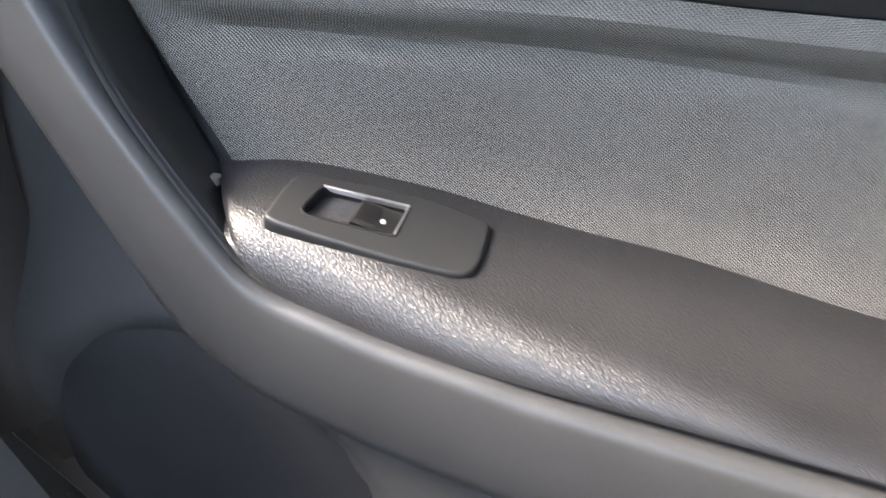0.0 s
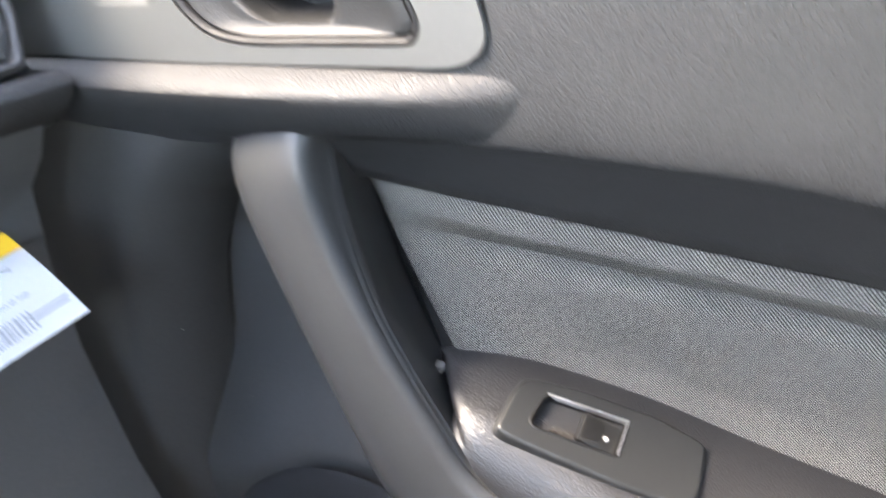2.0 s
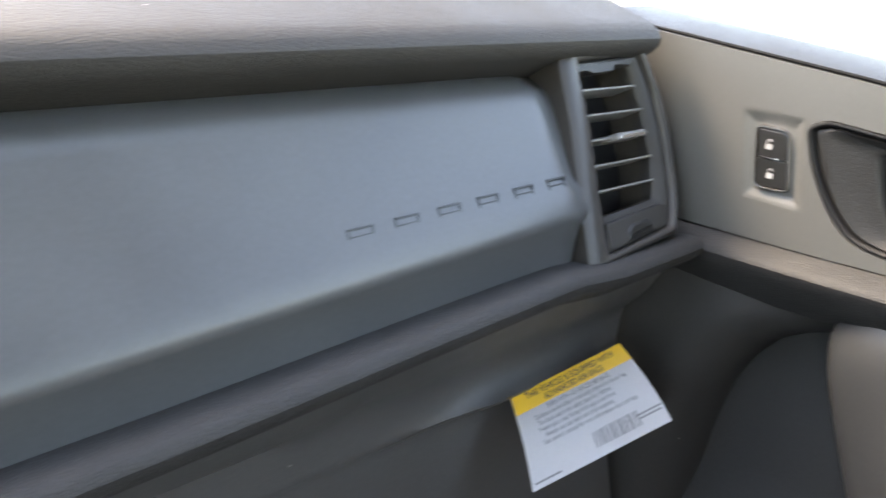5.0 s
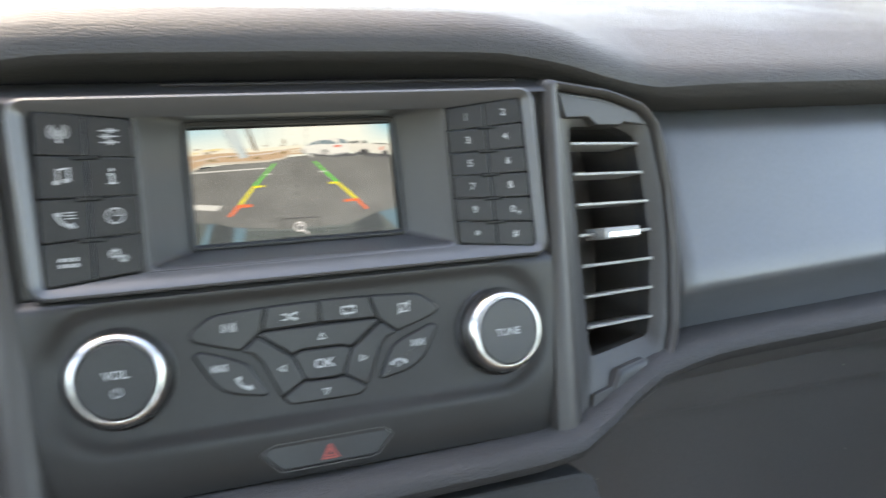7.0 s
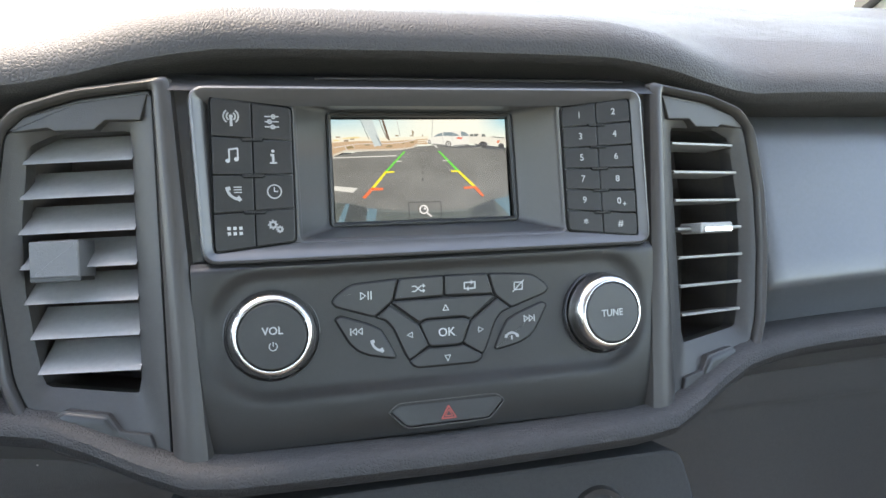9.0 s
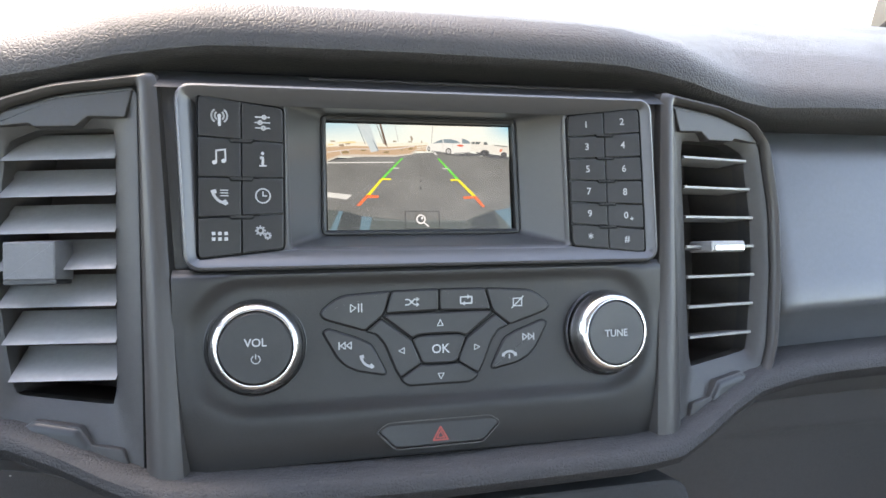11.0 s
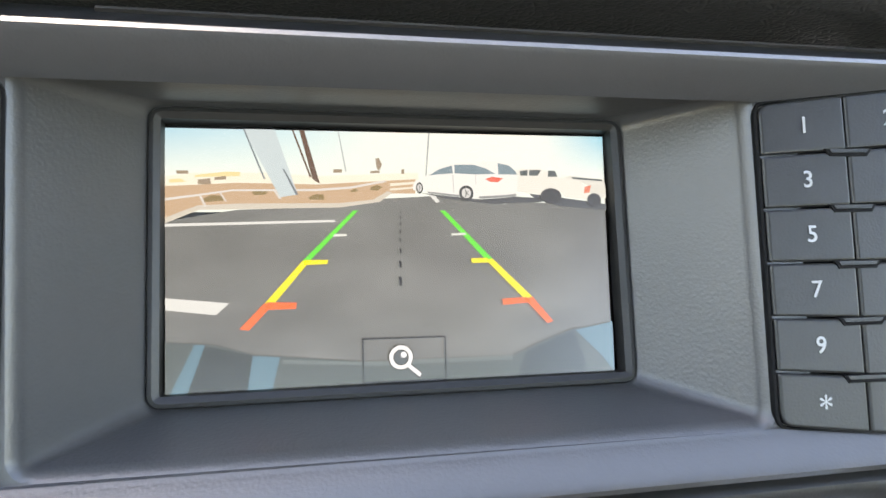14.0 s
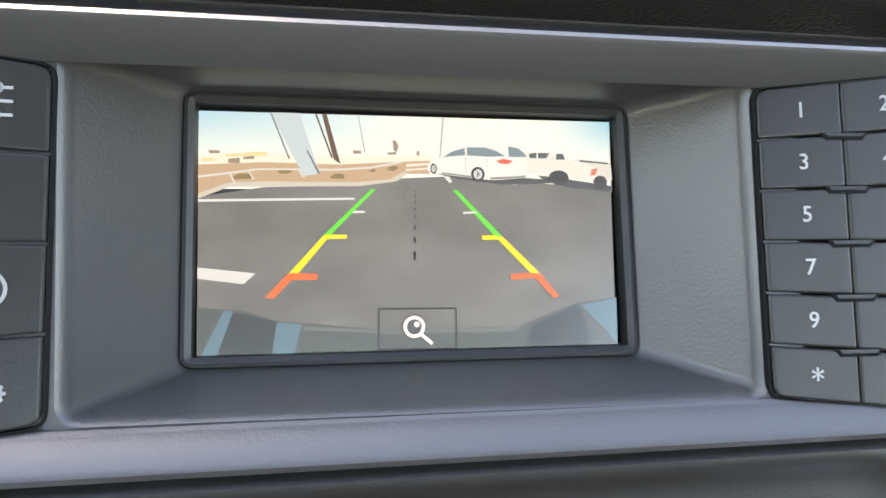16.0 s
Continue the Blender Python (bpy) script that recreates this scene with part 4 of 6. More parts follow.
on_pad = lambda u, v: key_height(u)
marks = [["tiles", "gears"], ["phone_list", "clock"], ["note", "info"], ["antenna", "sliders"]]
for r in range(4):
    for c in range(2):
        quad = [bilinear(PAD_L, (c + da) / 2, (r + db) / 4) for da, db in ((0, 0), (1, 0), (1, 1), (0, 1))]
        k = part("key", tilted(quad, corner={(0, 0): 0, (0, 1): 1, (3, 1): 2, (3, 0): 3}.get((r, c))), BUTTON, stack, "", False)
        x, y = bilinear(PAD_L, (c + 0.5) / 2, (r + 0.5) / 4)
        printed(marks[r][c], x, y + 0.0002, 0.0068, k, key_height(x) + 0.00105, drape=on_pad)
        if r < 3 and c == 0:
            nx, ny = bilinear(PAD_L, 0.5, (r + 1) / 4)
            notch = [(nx - 0.0058, ny + 0.0003), (nx - 0.0044, ny - 0.0017), (nx + 0.0044, ny - 0.0017), (nx + 0.0058, ny + 0.0003)]
            part("key_notch", loops(bmesh.new(), [[(a, b, key_height(a) + 0.0007) for a, b in notch], [(a, b, key_height(a) + 0.00112) for a, b in inset(notch, 0.0001)]], cap=True), GAP, stack, "", False)
            part("key_tongue", loops(bmesh.new(), [[(a, b + 0.0003, key_height(a) + 0.0007) for a, b in inset(notch, 0.0004)], [(a, b + 0.0003, key_height(a) + 0.0013) for a, b in inset(notch, 0.0005)]], cap=True), BUTTON, stack, "", False)
digits = [["*", "#"], ["9", "0"], ["7", "8"], ["5", "6"], ["3", "4"], ["1", "2"]]
for r in range(6):
    for c in range(2):
        quad = [bilinear(PAD_R, (c + da) / 2, (r + db) / 6) for da, db in ((0, 0), (1, 0), (1, 1), (0, 1))]
        k = part("key", tilted(quad, corner={(0, 0): 0, (0, 1): 1, (5, 1): 2, (5, 0): 3}.get((r, c))), BUTTON, stack, "", False)
        x, y = bilinear(PAD_R, (c + 0.5) / 2, (r + 0.5) / 6)
        text("digit", digits[r][c], 0.0047 if digits[r][c] != "*" else 0.0062, INK, k, x + 0.0001, y - (0.0012 if digits[r][c] == "*" else 0), key_height(x) + 0.00105, 0.00004, drape=on_pad)
        if digits[r][c] == "0":
            shape("plus_mark", stroke([(-1, 0), (1, 0)], 0.5) + stroke([(0, -1), (0, 1)], 0.5), INK, k, x + 0.0030, y - 0.0016, key_height(x + 0.003) + 0.00105, 0.0008, drape=on_pad)
        if r < 5 and c == 0:
            nx, ny = bilinear(PAD_R, 0.5, (r + 1) / 6)
            notch = [(nx - 0.0052, ny + 0.0003), (nx - 0.0040, ny - 0.0014), (nx + 0.0040, ny - 0.0014), (nx + 0.0052, ny + 0.0003)]
            part("key_notch", loops(bmesh.new(), [[(a, b, key_height(a) + 0.0007) for a, b in notch], [(a, b, key_height(a) + 0.00112) for a, b in inset(notch, 0.0001)]], cap=True), GAP, stack, "", False)
            part("key_tongue", loops(bmesh.new(), [[(a, b + 0.0003, key_height(a) + 0.0007) for a, b in inset(notch, 0.0004)], [(a, b + 0.0003, key_height(a) + 0.0013) for a, b in inset(notch, 0.0005)]], cap=True), BUTTON, stack, "", False)

KEY_MID = 0.0010
KEY_SHAPES = {
    "play": [(-0.0543, -0.0642), (-0.0527, -0.0616), (-0.0467, -0.0573), (-0.0428, -0.0561), (-0.0225, -0.0549), (-0.0257, -0.0657), (-0.0343, -0.0726), (-0.0524, -0.0667)],
    "shuffle": [(-0.0219, -0.0549), (-0.0002, -0.0546), (-0.0002, -0.0646), (-0.0250, -0.0652)],
    "left": [(-0.0270, -0.0672), (-0.0131, -0.0776), (-0.0086, -0.0883), (-0.0184, -0.0946), (-0.0204, -0.0914), (-0.0256, -0.0788), (-0.0290, -0.0745), (-0.0340, -0.0728)],
    "back": [(-0.0534, -0.0722), (-0.0506, -0.0706), (-0.0372, -0.0755), (-0.0315, -0.0785), (-0.0280, -0.0850), (-0.0246, -0.0920), (-0.0260, -0.0930), (-0.0378, -0.0905), (-0.0430, -0.0880), (-0.0470, -0.0840)],
}
CENTRAL = {
    "up": [(-0.0262, -0.0664), (-0.0236, -0.0654), (0.0236, -0.0654), (0.0262, -0.0664), (0.0127, -0.0770), (0.0094, -0.0753), (-0.0094, -0.0753), (-0.0127, -0.0770)],
    "ok": [(-0.0128, -0.0774), (-0.0094, -0.0757), (0.0094, -0.0757), (0.0128, -0.0774), (0.0087, -0.0879), (0.0062, -0.0889), (-0.0062, -0.0889), (-0.0087, -0.0879)],
    "down": [(-0.0186, -0.0949), (-0.0085, -0.0886), (-0.0060, -0.0894), (0.0060, -0.0894), (0.0085, -0.0886), (0.0186, -0.0949), (0.0170, -0.0970), (0.0145, -0.0985), (-0.0145, -0.0985), (-0.0170, -0.0970)],
}
MARK_AT = {"play": (0.0380, -0.0620), "shuffle": (0.0128, -0.0602), "left": (0.0177, -0.0822), "back": (0.0430, -0.0786), "phone": (0.0337, -0.0859)}


def panel_key(poly, r=0.0012, rise=0.0012):
    p = rounded(inset(poly, 0.0002), r, 3)
    rings = [[(x, y, face_height(x, y) + h) for x, y in inset(p, d)] for d, h in ((-0.0005, -0.002), (0, rise - 0.0004), (0.0003, rise - 0.0001), (0.0007, rise))]
    return loops(bmesh.new(), rings, cap=True)


def key_gap(poly):
    p = rounded(inset(poly, -0.0003), 0.0014, 3)
    return loops(bmesh.new(), [[(x, y, face_height(x, y) + h) for x, y in inset(p, d)] for d, h in ((0, 0.0001), (0.0004, 0.0002), (0.0009, -0.001))])


def mirrored(poly):
    return [(-x, y) for x, y in poly][::-1]


def shifted(poly):
    return [(x + KEY_MID, y) for x, y in poly]


def mark_on(kind, at, s, size, key, turn=0.0):
    x, y = KEY_MID - at[0] * s, at[1]
    printed(kind, x, y, size, key, face_height(x, y) + 0.0013, turn=turn, drape=face_height)


for name, poly in KEY_SHAPES.items():
    for s in (1, -1):
        q = shifted(poly if s == 1 else mirrored(poly))
        part("key_gap", key_gap(q), GAP, stack)
        k = part("key", panel_key(q), BUTTON, stack)
        if name == "left":
            mark_on("up", MARK_AT["left"], s, 0.0044, k, radians(90) * s)
        else:
            mark_on({"play": ("play", "display_off"), "shuffle": ("shuffle", "repeat"), "back": ("back", "next")}[name][s < 0], MARK_AT[name], s, 0.0060, k)
        if name == "back":
            mark_on("phone" if s == 1 else "hangup", MARK_AT["phone"], s, 0.0064, k)
for name, poly in CENTRAL.items():
    q = shifted(poly)
    part("key_gap", key_gap(q), GAP, stack)
    k = part("key", panel_key(q), BUTTON, stack)
    if name == "ok":
        text("ok_mark", "OK", 0.0058, INK, k, KEY_MID + 0.0004, -0.0823, face_height(0, -0.0823) + 0.0013, 0.00006)
    else:
        mark_on("up", (-0.0004, -0.0704 if name == "up" else -0.0946), 1, 0.0046, k, 0 if name == "up" else math.pi)
HAZ = [(-0.0290, -0.1182), (-0.0238, -0.1145), (0.0250, -0.1143), (0.0296, -0.1178), (0.0212, -0.1264), (-0.0205, -0.1267)]
part("key_gap", rim(rounded(inset(HAZ, -0.0004), 0.002, 3), [(0, 0.0250), (0.0002, 0.0262), (0.0006, 0.0262), (0.0009, 0.0245)]), FRAME, stack)
k = part("hazard_key", slab(rounded(inset(HAZ, 0.0006), 0.002, 3), 0.022, 0.0258, 0.0006), BUTTON, stack)
printed("hazard", 0.0006, -0.1212, 0.0070, k, 0.0259, RED_INK)

for x, y, words, lean in ((-0.0807, -0.0768, "VOL", 0), (0.0850, -0.0780, "TUNE", 5)):
    h = face_height(0.082, -0.077)
    knob = part("knob", turned([(0.0218, -0.004), (0.0218, 0.0004), (0.0213, 0.0008), (0.0209, 0.0002), (0.0204, -0.001), (0.0190, -0.001)], 64), BLACK, stack, "black knob with a flared chrome ring", m=Matrix.Translation((x, y, h)) @ Matrix.Rotation(radians(lean), 4, "Y"))
    part("chrome_ring", turned([(0.0204, -0.001), (0.0203, 0.0012), (0.0200, 0.0022), (0.0197, 0.0034), (0.0195, 0.0048), (0.0192, 0.0062), (0.0187, 0.0076), (0.0180, 0.0088), (0.0171, 0.0097), (0.0163, 0.0102), (0.0157, 0.0102), (0.0153, 0.0097), (0.0151, 0.0085)], 96), CHROME, knob, "polished chrome ring flaring to its foot")
    part("cap", turned([(0.01515, 0.0080), (0.0150, 0.0098), (0.0145, 0.0103), (0.0130, 0.0103), (0.004, 0.0100)], 64), BUTTON, knob, "matt black knob face")
    text("knob_word", words, 0.0048 if words == "VOL" else 0.0048, INK, knob, 0 if words == "VOL" else -0.0006, 0.0022 if words == "VOL" else -0.0002, 0.0106, 0.00007)
    if words == "VOL":
        printed("power", 0, -0.0046, 0.0044, knob, 0.0106)

# ---- air vents ----


def crossing(poly, y):
    xs = []
    for (x0, y0), (x1, y1) in zip(poly, poly[1:] + poly[:1]):
        if (y0 - y) * (y1 - y) < 0:
            xs.append(x0 + (x1 - x0) * (y - y0) / (y1 - y0))
    return (min(xs), max(xs)) if len(xs) > 1 else None


def polar(poly, centre=(0.003, 0.012), n=120):
    """An outline met by rays from a point inside it, so that two outlines can be joined."""
    out = []
    for k in range(n):
        dx, dy = math.cos(2 * math.pi * k / n), math.sin(2 * math.pi * k / n)
        best = 0.0
        for (x0, y0), (x1, y1) in zip(poly, poly[1:] + poly[:1]):
            ex, ey = x1 - x0, y1 - y0
            det = ex * dy - ey * dx
            if abs(det) < 1e-12:
                continue
            px, py = x0 - centre[0], y0 - centre[1]
            t, q = (ex * py - ey * px) / det, (dx * py - dy * px) / det
            if t > 0 and -1e-6 <= q <= 1 + 1e-6:
                best = max(best, t)
        out.append((centre[0] + dx * best, centre[1] + dy * best))
    return out


def vent(name, m, outer, face, opening, first, pitch, slats, tilt, tab, label, s=1, tab_mat=None, tab_at=(0.0077, 0.0), tab_size=(0.026, 0.006), plates=()):
    """A louvred outlet: frame, inner face with top and bottom blanks, slats, a slider tab and the dark duct behind."""
    flip = (lambda p: p) if s == 1 else mirrored
    outer, face, opening = rounded(flip(outer), 0.005, 3), rounded(flip(face), 0.004, 3), rounded(flip(opening), 0.003, 3)
    v = thing(name, m, label, "air vent", "air vents of the dashboard")
    mix = lambda t, h: [(a[0] * (1 - t) + b[0] * t, a[1] * (1 - t) + b[1] * t, h) for a, b in zip(outer, face)]
    part("frame", loops(bmesh.new(), [mix(-0.03, -0.03), mix(0, -0.004), mix(0.05, 0.0012), mix(0.25, 0.0032), mix(0.5, 0.0040), mix(0.75, 0.0034), mix(0.93, 0.0018), mix(0.99, -0.001), mix(1.0, -0.008)]), FRAME, v, "satin dark grey vent frame")
    pf, po = polar([tuple(q) for q in inset(face, 0.0004)], (0.003 * s, 0.012)), polar(opening, (0.003 * s, 0.012))
    fc = loops(bmesh.new(), [[(x, y, -0.012) for x, y in pf], [(x, y, -0.0008) for x, y in pf]] + [[(a[0] + (b[0] - a[0]) * k, a[1] + (b[1] - a[1]) * k, h) for a, b in zip(pf, po)] for k, h in ((0.12, -0.0009), (0.5, -0.0028), (0.88, -0.0050), (1.0, -0.0062), (1.0, -0.0140))])
    part("face", fc, VENT_FACE, v, "black funnel-shaped inner vent face")
    part("groove", loops(bmesh.new(), [[(x, y, h) for x, y in inset(face, d)] for d, h in ((-0.0002, -0.0016), (0.0004, -0.0008), (0.0010, -0.0008), (0.0014, -0.0016))]), GAP, v)
    duct = inset(opening, -0.002)
    part("duct", loops(bmesh.new(), [[(x, y, h) for x, y in duct] for h in (-0.011, -0.05)], cap=True), DUCT, v, "dark duct behind the slats")
    ys = [y for _, y in opening]
    top, bot = max(ys), min(ys)
    for k in range(slats):
        y = first - pitch * k
        c = crossing(opening, y)
        if not c:
            continue
        bm = bmesh.new()
        prof = [(0.0, 0.0006), (0.0012, 0.0009), (0.010, 0.0007), (0.020, 0.0004), (0.020, -0.0004), (0.010, -0.0007), (0.0012, -0.0009), (0.0, -0.0006)]
        ct, st = math.cos(tilt), math.sin(tilt)
        rings = [[(x, y + q * ct + d * st, -0.004 + q * st * -1 - d * ct) for d, q in prof] for x in (c[0] - 0.0005, c[1] + 0.0005)]
        loops(bm, rings, cap=True, base=True)
        slat = part("slat", bm, SLAT, v)
        if k == tab:
            cx = tab_at[0]
            y += tab_at[1]
            w, h = tab_size
            bm = slab(rounded([(cx - w / 2, y - h / 2), (cx + w / 2, y - h / 2), (cx + w / 2, y + h / 2), (cx - w / 2, y + h / 2)], 0.0012, 3), -0.012, 0.0026, 0.001)
            t = part("slider_tab", bm, SLAT if tab_mat else DARK, v, "sliding vent tab with a bright edge")
            if not tab_mat:
                part("tab_lip", slab(rounded([(cx - w * 0.5, y - h / 2 - 0.0016), (cx + w * 0.51, y - h / 2 - 0.0016), (cx + w * 0.51, y - h / 2 + 0.0006), (cx - w * 0.5, y - h / 2 + 0.0006)], 0.0008, 2), -0.010, 0.0022, 0.0004), FASCIA, t, "glossy thin lower lip")
            if tab_mat:
                part("bright_edge", slab(rounded([(cx - w * 0.40, y - h * 0.38), (cx + w * 0.46, y - h * 0.38), (cx + w * 0.46, y + h * 0.10), (cx - w * 0.40, y + h * 0.10)], 0.0006, 2), 0.0022, 0.0032, 0.0003), tab_mat, t, "chromed edge of the tab")
    # stepped plates over the top and bottom blanks
    part("top_plate", slab(rounded(flip(plates[0]), 0.0008, 2), -0.006, 0.0, 0.0006), VENT_FACE, v)
    part("bottom_plate", slab(rounded(flip(plates[1]), 0.0008, 2), -0.006, 0.0003, 0.0007), VENT_FACE, v, "stepped lower plate")
    part("thumb_pad", loops(bmesh.new(), [[(x, y, h) for x, y in inset(rounded(flip(plates[2]), 0.0016, 3), d)] for d, h in ((0, 0.0001), (0.0006, 0.0010), (0.0018, 0.0015), (0.0034, 0.0016))], cap=True), BUTTON, v, "smooth raised thumb pad")
    return v


V_PLATES = ([(0.0355, 0.0694), (0.0183, 0.0708), (0.0162, 0.0692), (-0.0017, 0.0690), (-0.0069, 0.0731), (-0.0226, 0.0723), (-0.0262, 0.0842), (0.0060, 0.0815), (0.0290, 0.0762), (0.0378, 0.0690)][::-1],
            [(-0.0245, -0.0800), (0.0220, -0.0680), (0.0370, -0.0560), (0.0343, -0.0528), (0.0224, -0.0580), (0.0172, -0.0549), (-0.0019, -0.0579), (-0.0072, -0.0658), (-0.0200, -0.0679)],
            [(-0.0060, -0.0745), (0.0180, -0.0685), (0.0212, -0.0640), (0.0222, -0.0590), (0.0170, -0.0558), (-0.0015, -0.0588), (-0.0066, -0.0660)])
E_PLATES = ([(-0.0250, 0.0790), (-0.0304, 0.0768), (-0.0270, 0.0735), (-0.0180, 0.0742), (-0.0115, 0.0721), (0.0080, 0.0730), (0.0119, 0.0770), (0.0268, 0.0760), (0.0340, 0.0815)],
            [(-0.0335, -0.0395), (0.0285, -0.0335), (0.0330, -0.0215), (0.0270, -0.0190), (-0.0318, -0.0225)],
            [(-0.0150, -0.0372), (0.0110, -0.0352), (0.0130, -0.0300), (0.0085, -0.0258), (-0.0085, -0.0266), (-0.0150, -0.0310)])
V_OUT = [(-0.0370, 0.0918), (-0.0292, 0.0908), (0.0068, 0.0878), (0.0330, 0.0812), (0.0445, 0.0690), (0.0505, 0.0330), (0.0510, -0.0020), (0.0450, -0.0430), (0.0385, -0.0590), (0.0215, -0.0745), (-0.0287, -0.0888), (-0.0470, -0.0868)][::-1]
V_FACE = [(-0.0285, 0.0862), (-0.0235, 0.0858), (0.0055, 0.0833), (0.0285, 0.0775), (0.0388, 0.0685), (0.0445, 0.0340), (0.0445, -0.0010), (0.0400, -0.0410), (0.0345, -0.0545), (0.0190, -0.0695), (-0.0250, -0.0832), (-0.0295, -0.0830)][::-1]
V_OPEN = [(-0.0160, 0.0690), (0.0180, 0.0690), (0.0310, 0.0640), (0.0355, 0.0300), (0.0355, 0.0000), (0.0315, -0.0300), (0.0285, -0.0450), (-0.0150, -0.0505)][::-1]
vr = vent("air_vent", on_face(0.155, -0.05, 0.0150) @ Matrix.Rotation(radians(14), 4, "Y"), V_OUT, V_FACE, V_OPEN, 0.0600, 0.0158, 7, radians(-3), 3, "black louvred dashboard vent with thin level slats", 1, CHROME, plates=V_PLATES)
vl = vent("air_vent", on_face(-0.155, -0.05, 0.0150) @ Matrix.Rotation(radians(-14), 4, "Y"), V_OUT, V_FACE, V_OPEN, 0.0560, 0.0158, 7, radians(40), 3, "black louvred dashboard vent with slats turned down", -1, None, (-0.0172, 0.0035), (0.0225, 0.0168), V_PLATES)
E_OUT = [(-0.0455, 0.0835), (0.0413, 0.0885), (0.0500, 0.0560), (0.0515, 0.0302), (0.0455, -0.0132), (0.0350, -0.0415), (-0.0590, -0.0480), (-0.0545, -0.0044), (-0.0480, 0.0402)][::-1]
E_FACE = [(-0.0270, 0.0800), (0.0360, 0.0830), (0.0430, 0.0559), (0.0440, 0.0302), (0.0395, -0.0132), (0.0305, -0.0349), (-0.0374, -0.0416), (-0.0340, -0.0044), (-0.0283, 0.0402)][::-1]
E_OPEN = [(-0.0245, 0.0745), (0.0300, 0.0775), (0.0350, 0.0480), (0.0340, 0.0140), (0.0270, -0.0150), (-0.0310, -0.0185)][::-1]
ve = vent("air_vent", on_face(0.640, -0.047, -0.0075), E_OUT, E_FACE, E_OPEN, 0.0628, 0.0162, 5, radians(-4), 2, "narrow black louvred vent at the dash end", 1, CHROME, (0.0095, -0.0005), (0.030, 0.0046), E_PLATES)

# ---- passenger door ----
door = thing("door_1", DOOR, "closed grey and black passenger door trim with a fabric insert", "car door", kind="structure")
AS = [-0.10 + 0.02 * k for k in range(56)]
def ease(t):
    t = max(0.0, min(1.0, t))
    return t * t * (3 - 2 * t)


def swept_back(a):
    """The door's upper trim curves away towards the dash."""
    return -0.0075 * ease((0.13 - a) / 0.19)


BELT = [(-0.1, 0.758), (0, 0.745), (0.207, 0.7185), (0.351, 0.699), (0.45, 0.690), (1.0, 0.685)]


def pad_section(a):
    k = lerp(BELT, a)
    low = lerp([(-0.1, 0.0), (0.3, 0.0), (0.37, -0.001), (0.45, -0.008), (1.0, -0.03)], a)
    return smooth_line([(k - 0.016, -0.125), (k - 0.003, -0.100), (k, -0.085), (k - 0.0005, -0.055), (k - 0.0045, -0.028), (k - 0.0105, -0.0145), (k - 0.0195, -0.0045), (k - 0.030, 0.000), (0.66, 0.001), (0.63 + low, 0.0015), (0.609 + low, 0.002), (0.5965 + low, 0.0012), (0.5925 + low, -0.0012), (0.5915 + low, -0.006), (0.590 + low, -0.03), (0.585 + low, -0.095)], 3)


bm = loops(bmesh.new(), [[(a, b, c + swept_back(a)) for b, c in pad_section(a)] for a in AS], closed=False)
bmesh.ops.delete(bm, geom=[f for f in bm.faces if -0.03 < f.calc_center_median().x < 0.25 and 0.625 < f.calc_center_median().y < 0.7035 - 0.5 * max(0, f.calc_center_median().x - 0.2) and f.calc_center_median().z > -0.002 + swept_back(f.calc_center_median().x)], context="FACES")
part("upper_pad", bm, DOOR_PAD, door, "grained dark grey padded door top")
TRIM_OUT = rounded([(-0.06, 0.612), (0.0, 0.6165), (0.129, 0.6205), (0.262, 0.6262), (0.274, 0.636), (0.268, 0.656), (0.256, 0.683), (0.244, 0.6995), (0.228, 0.7065), (0.164, 0.7195), (0.12, 0.7265), (0.0, 0.741), (-0.06, 0.748)], [0.001, 0.01, 0.02, 0.012, 0.008, 0.01, 0.012, 0.012, 0.014, 0.02, 0.02, 0.01, 0.001], 4)
BOWL = rounded([(0.088, 0.6970), (0.098, 0.629 + 0.039), (0.1205, 0.6365), (0.145, 0.6290), (0.241, 0.6335), (0.2455, 0.642), (0.2225, 0.6865), (0.210, 0.6920), (0.100, 0.7035)], [0.006, 0.02, 0.02, 0.02, 0.006, 0.006, 0.014, 0.014, 0.006], 5)
def trim_relief(a, b):
    """The trim's gentle crown, and the soft well round the lock switch."""
    along = a - 0.0715 + 0.16 * (b - 0.6735)
    d = max(abs(along) - 0.0125, abs(b - 0.6735) - 0.0205)
    return swept_back(a) - 0.0026 * ease(1 - d / 0.0085)


bm = holed(TRIM_OUT, BOWL, 0.0032, 0.008)
for k in range(34):
    bmesh.ops.bisect_plane(bm, geom=bm.verts[:] + bm.edges[:] + bm.faces[:], plane_co=(-0.058 + 0.01 * k, 0, 0), plane_no=(1, 0, 0))
for k in range(26):
    bmesh.ops.bisect_plane(bm, geom=bm.verts[:] + bm.edges[:] + bm.faces[:], plane_co=(0, 0.614 + 0.005 * k, 0), plane_no=(0, 1, 0))
for axis, start, step, count in ((0, 0.0400, 0.0022, 27), (1, 0.6380, 0.0022, 31)):
    for k in range(count):
        near = [f for f in bm.faces if 0.036 < f.calc_center_median().x < 0.105 and 0.635 < f.calc_center_median().y < 0.710]
        geom = list({v for f in near for v in f.verts}) + list({e for f in near for e in f.edges}) + near
        at = start + step * k + 0.0003
        bmesh.ops.bisect_plane(bm, geom=geom, plane_co=(at, 0, 0) if axis == 0 else (0, at, 0), plane_no=(1, 0, 0) if axis == 0 else (0, 1, 0))
for v in bm.verts:
    if v.co.z > 0.003:
        v.co.z += trim_relief(v.co.x, v.co.y)
part("trim_panel", bm, TRIM, door, "smooth mid-grey trim panel with a soft well round the lock")
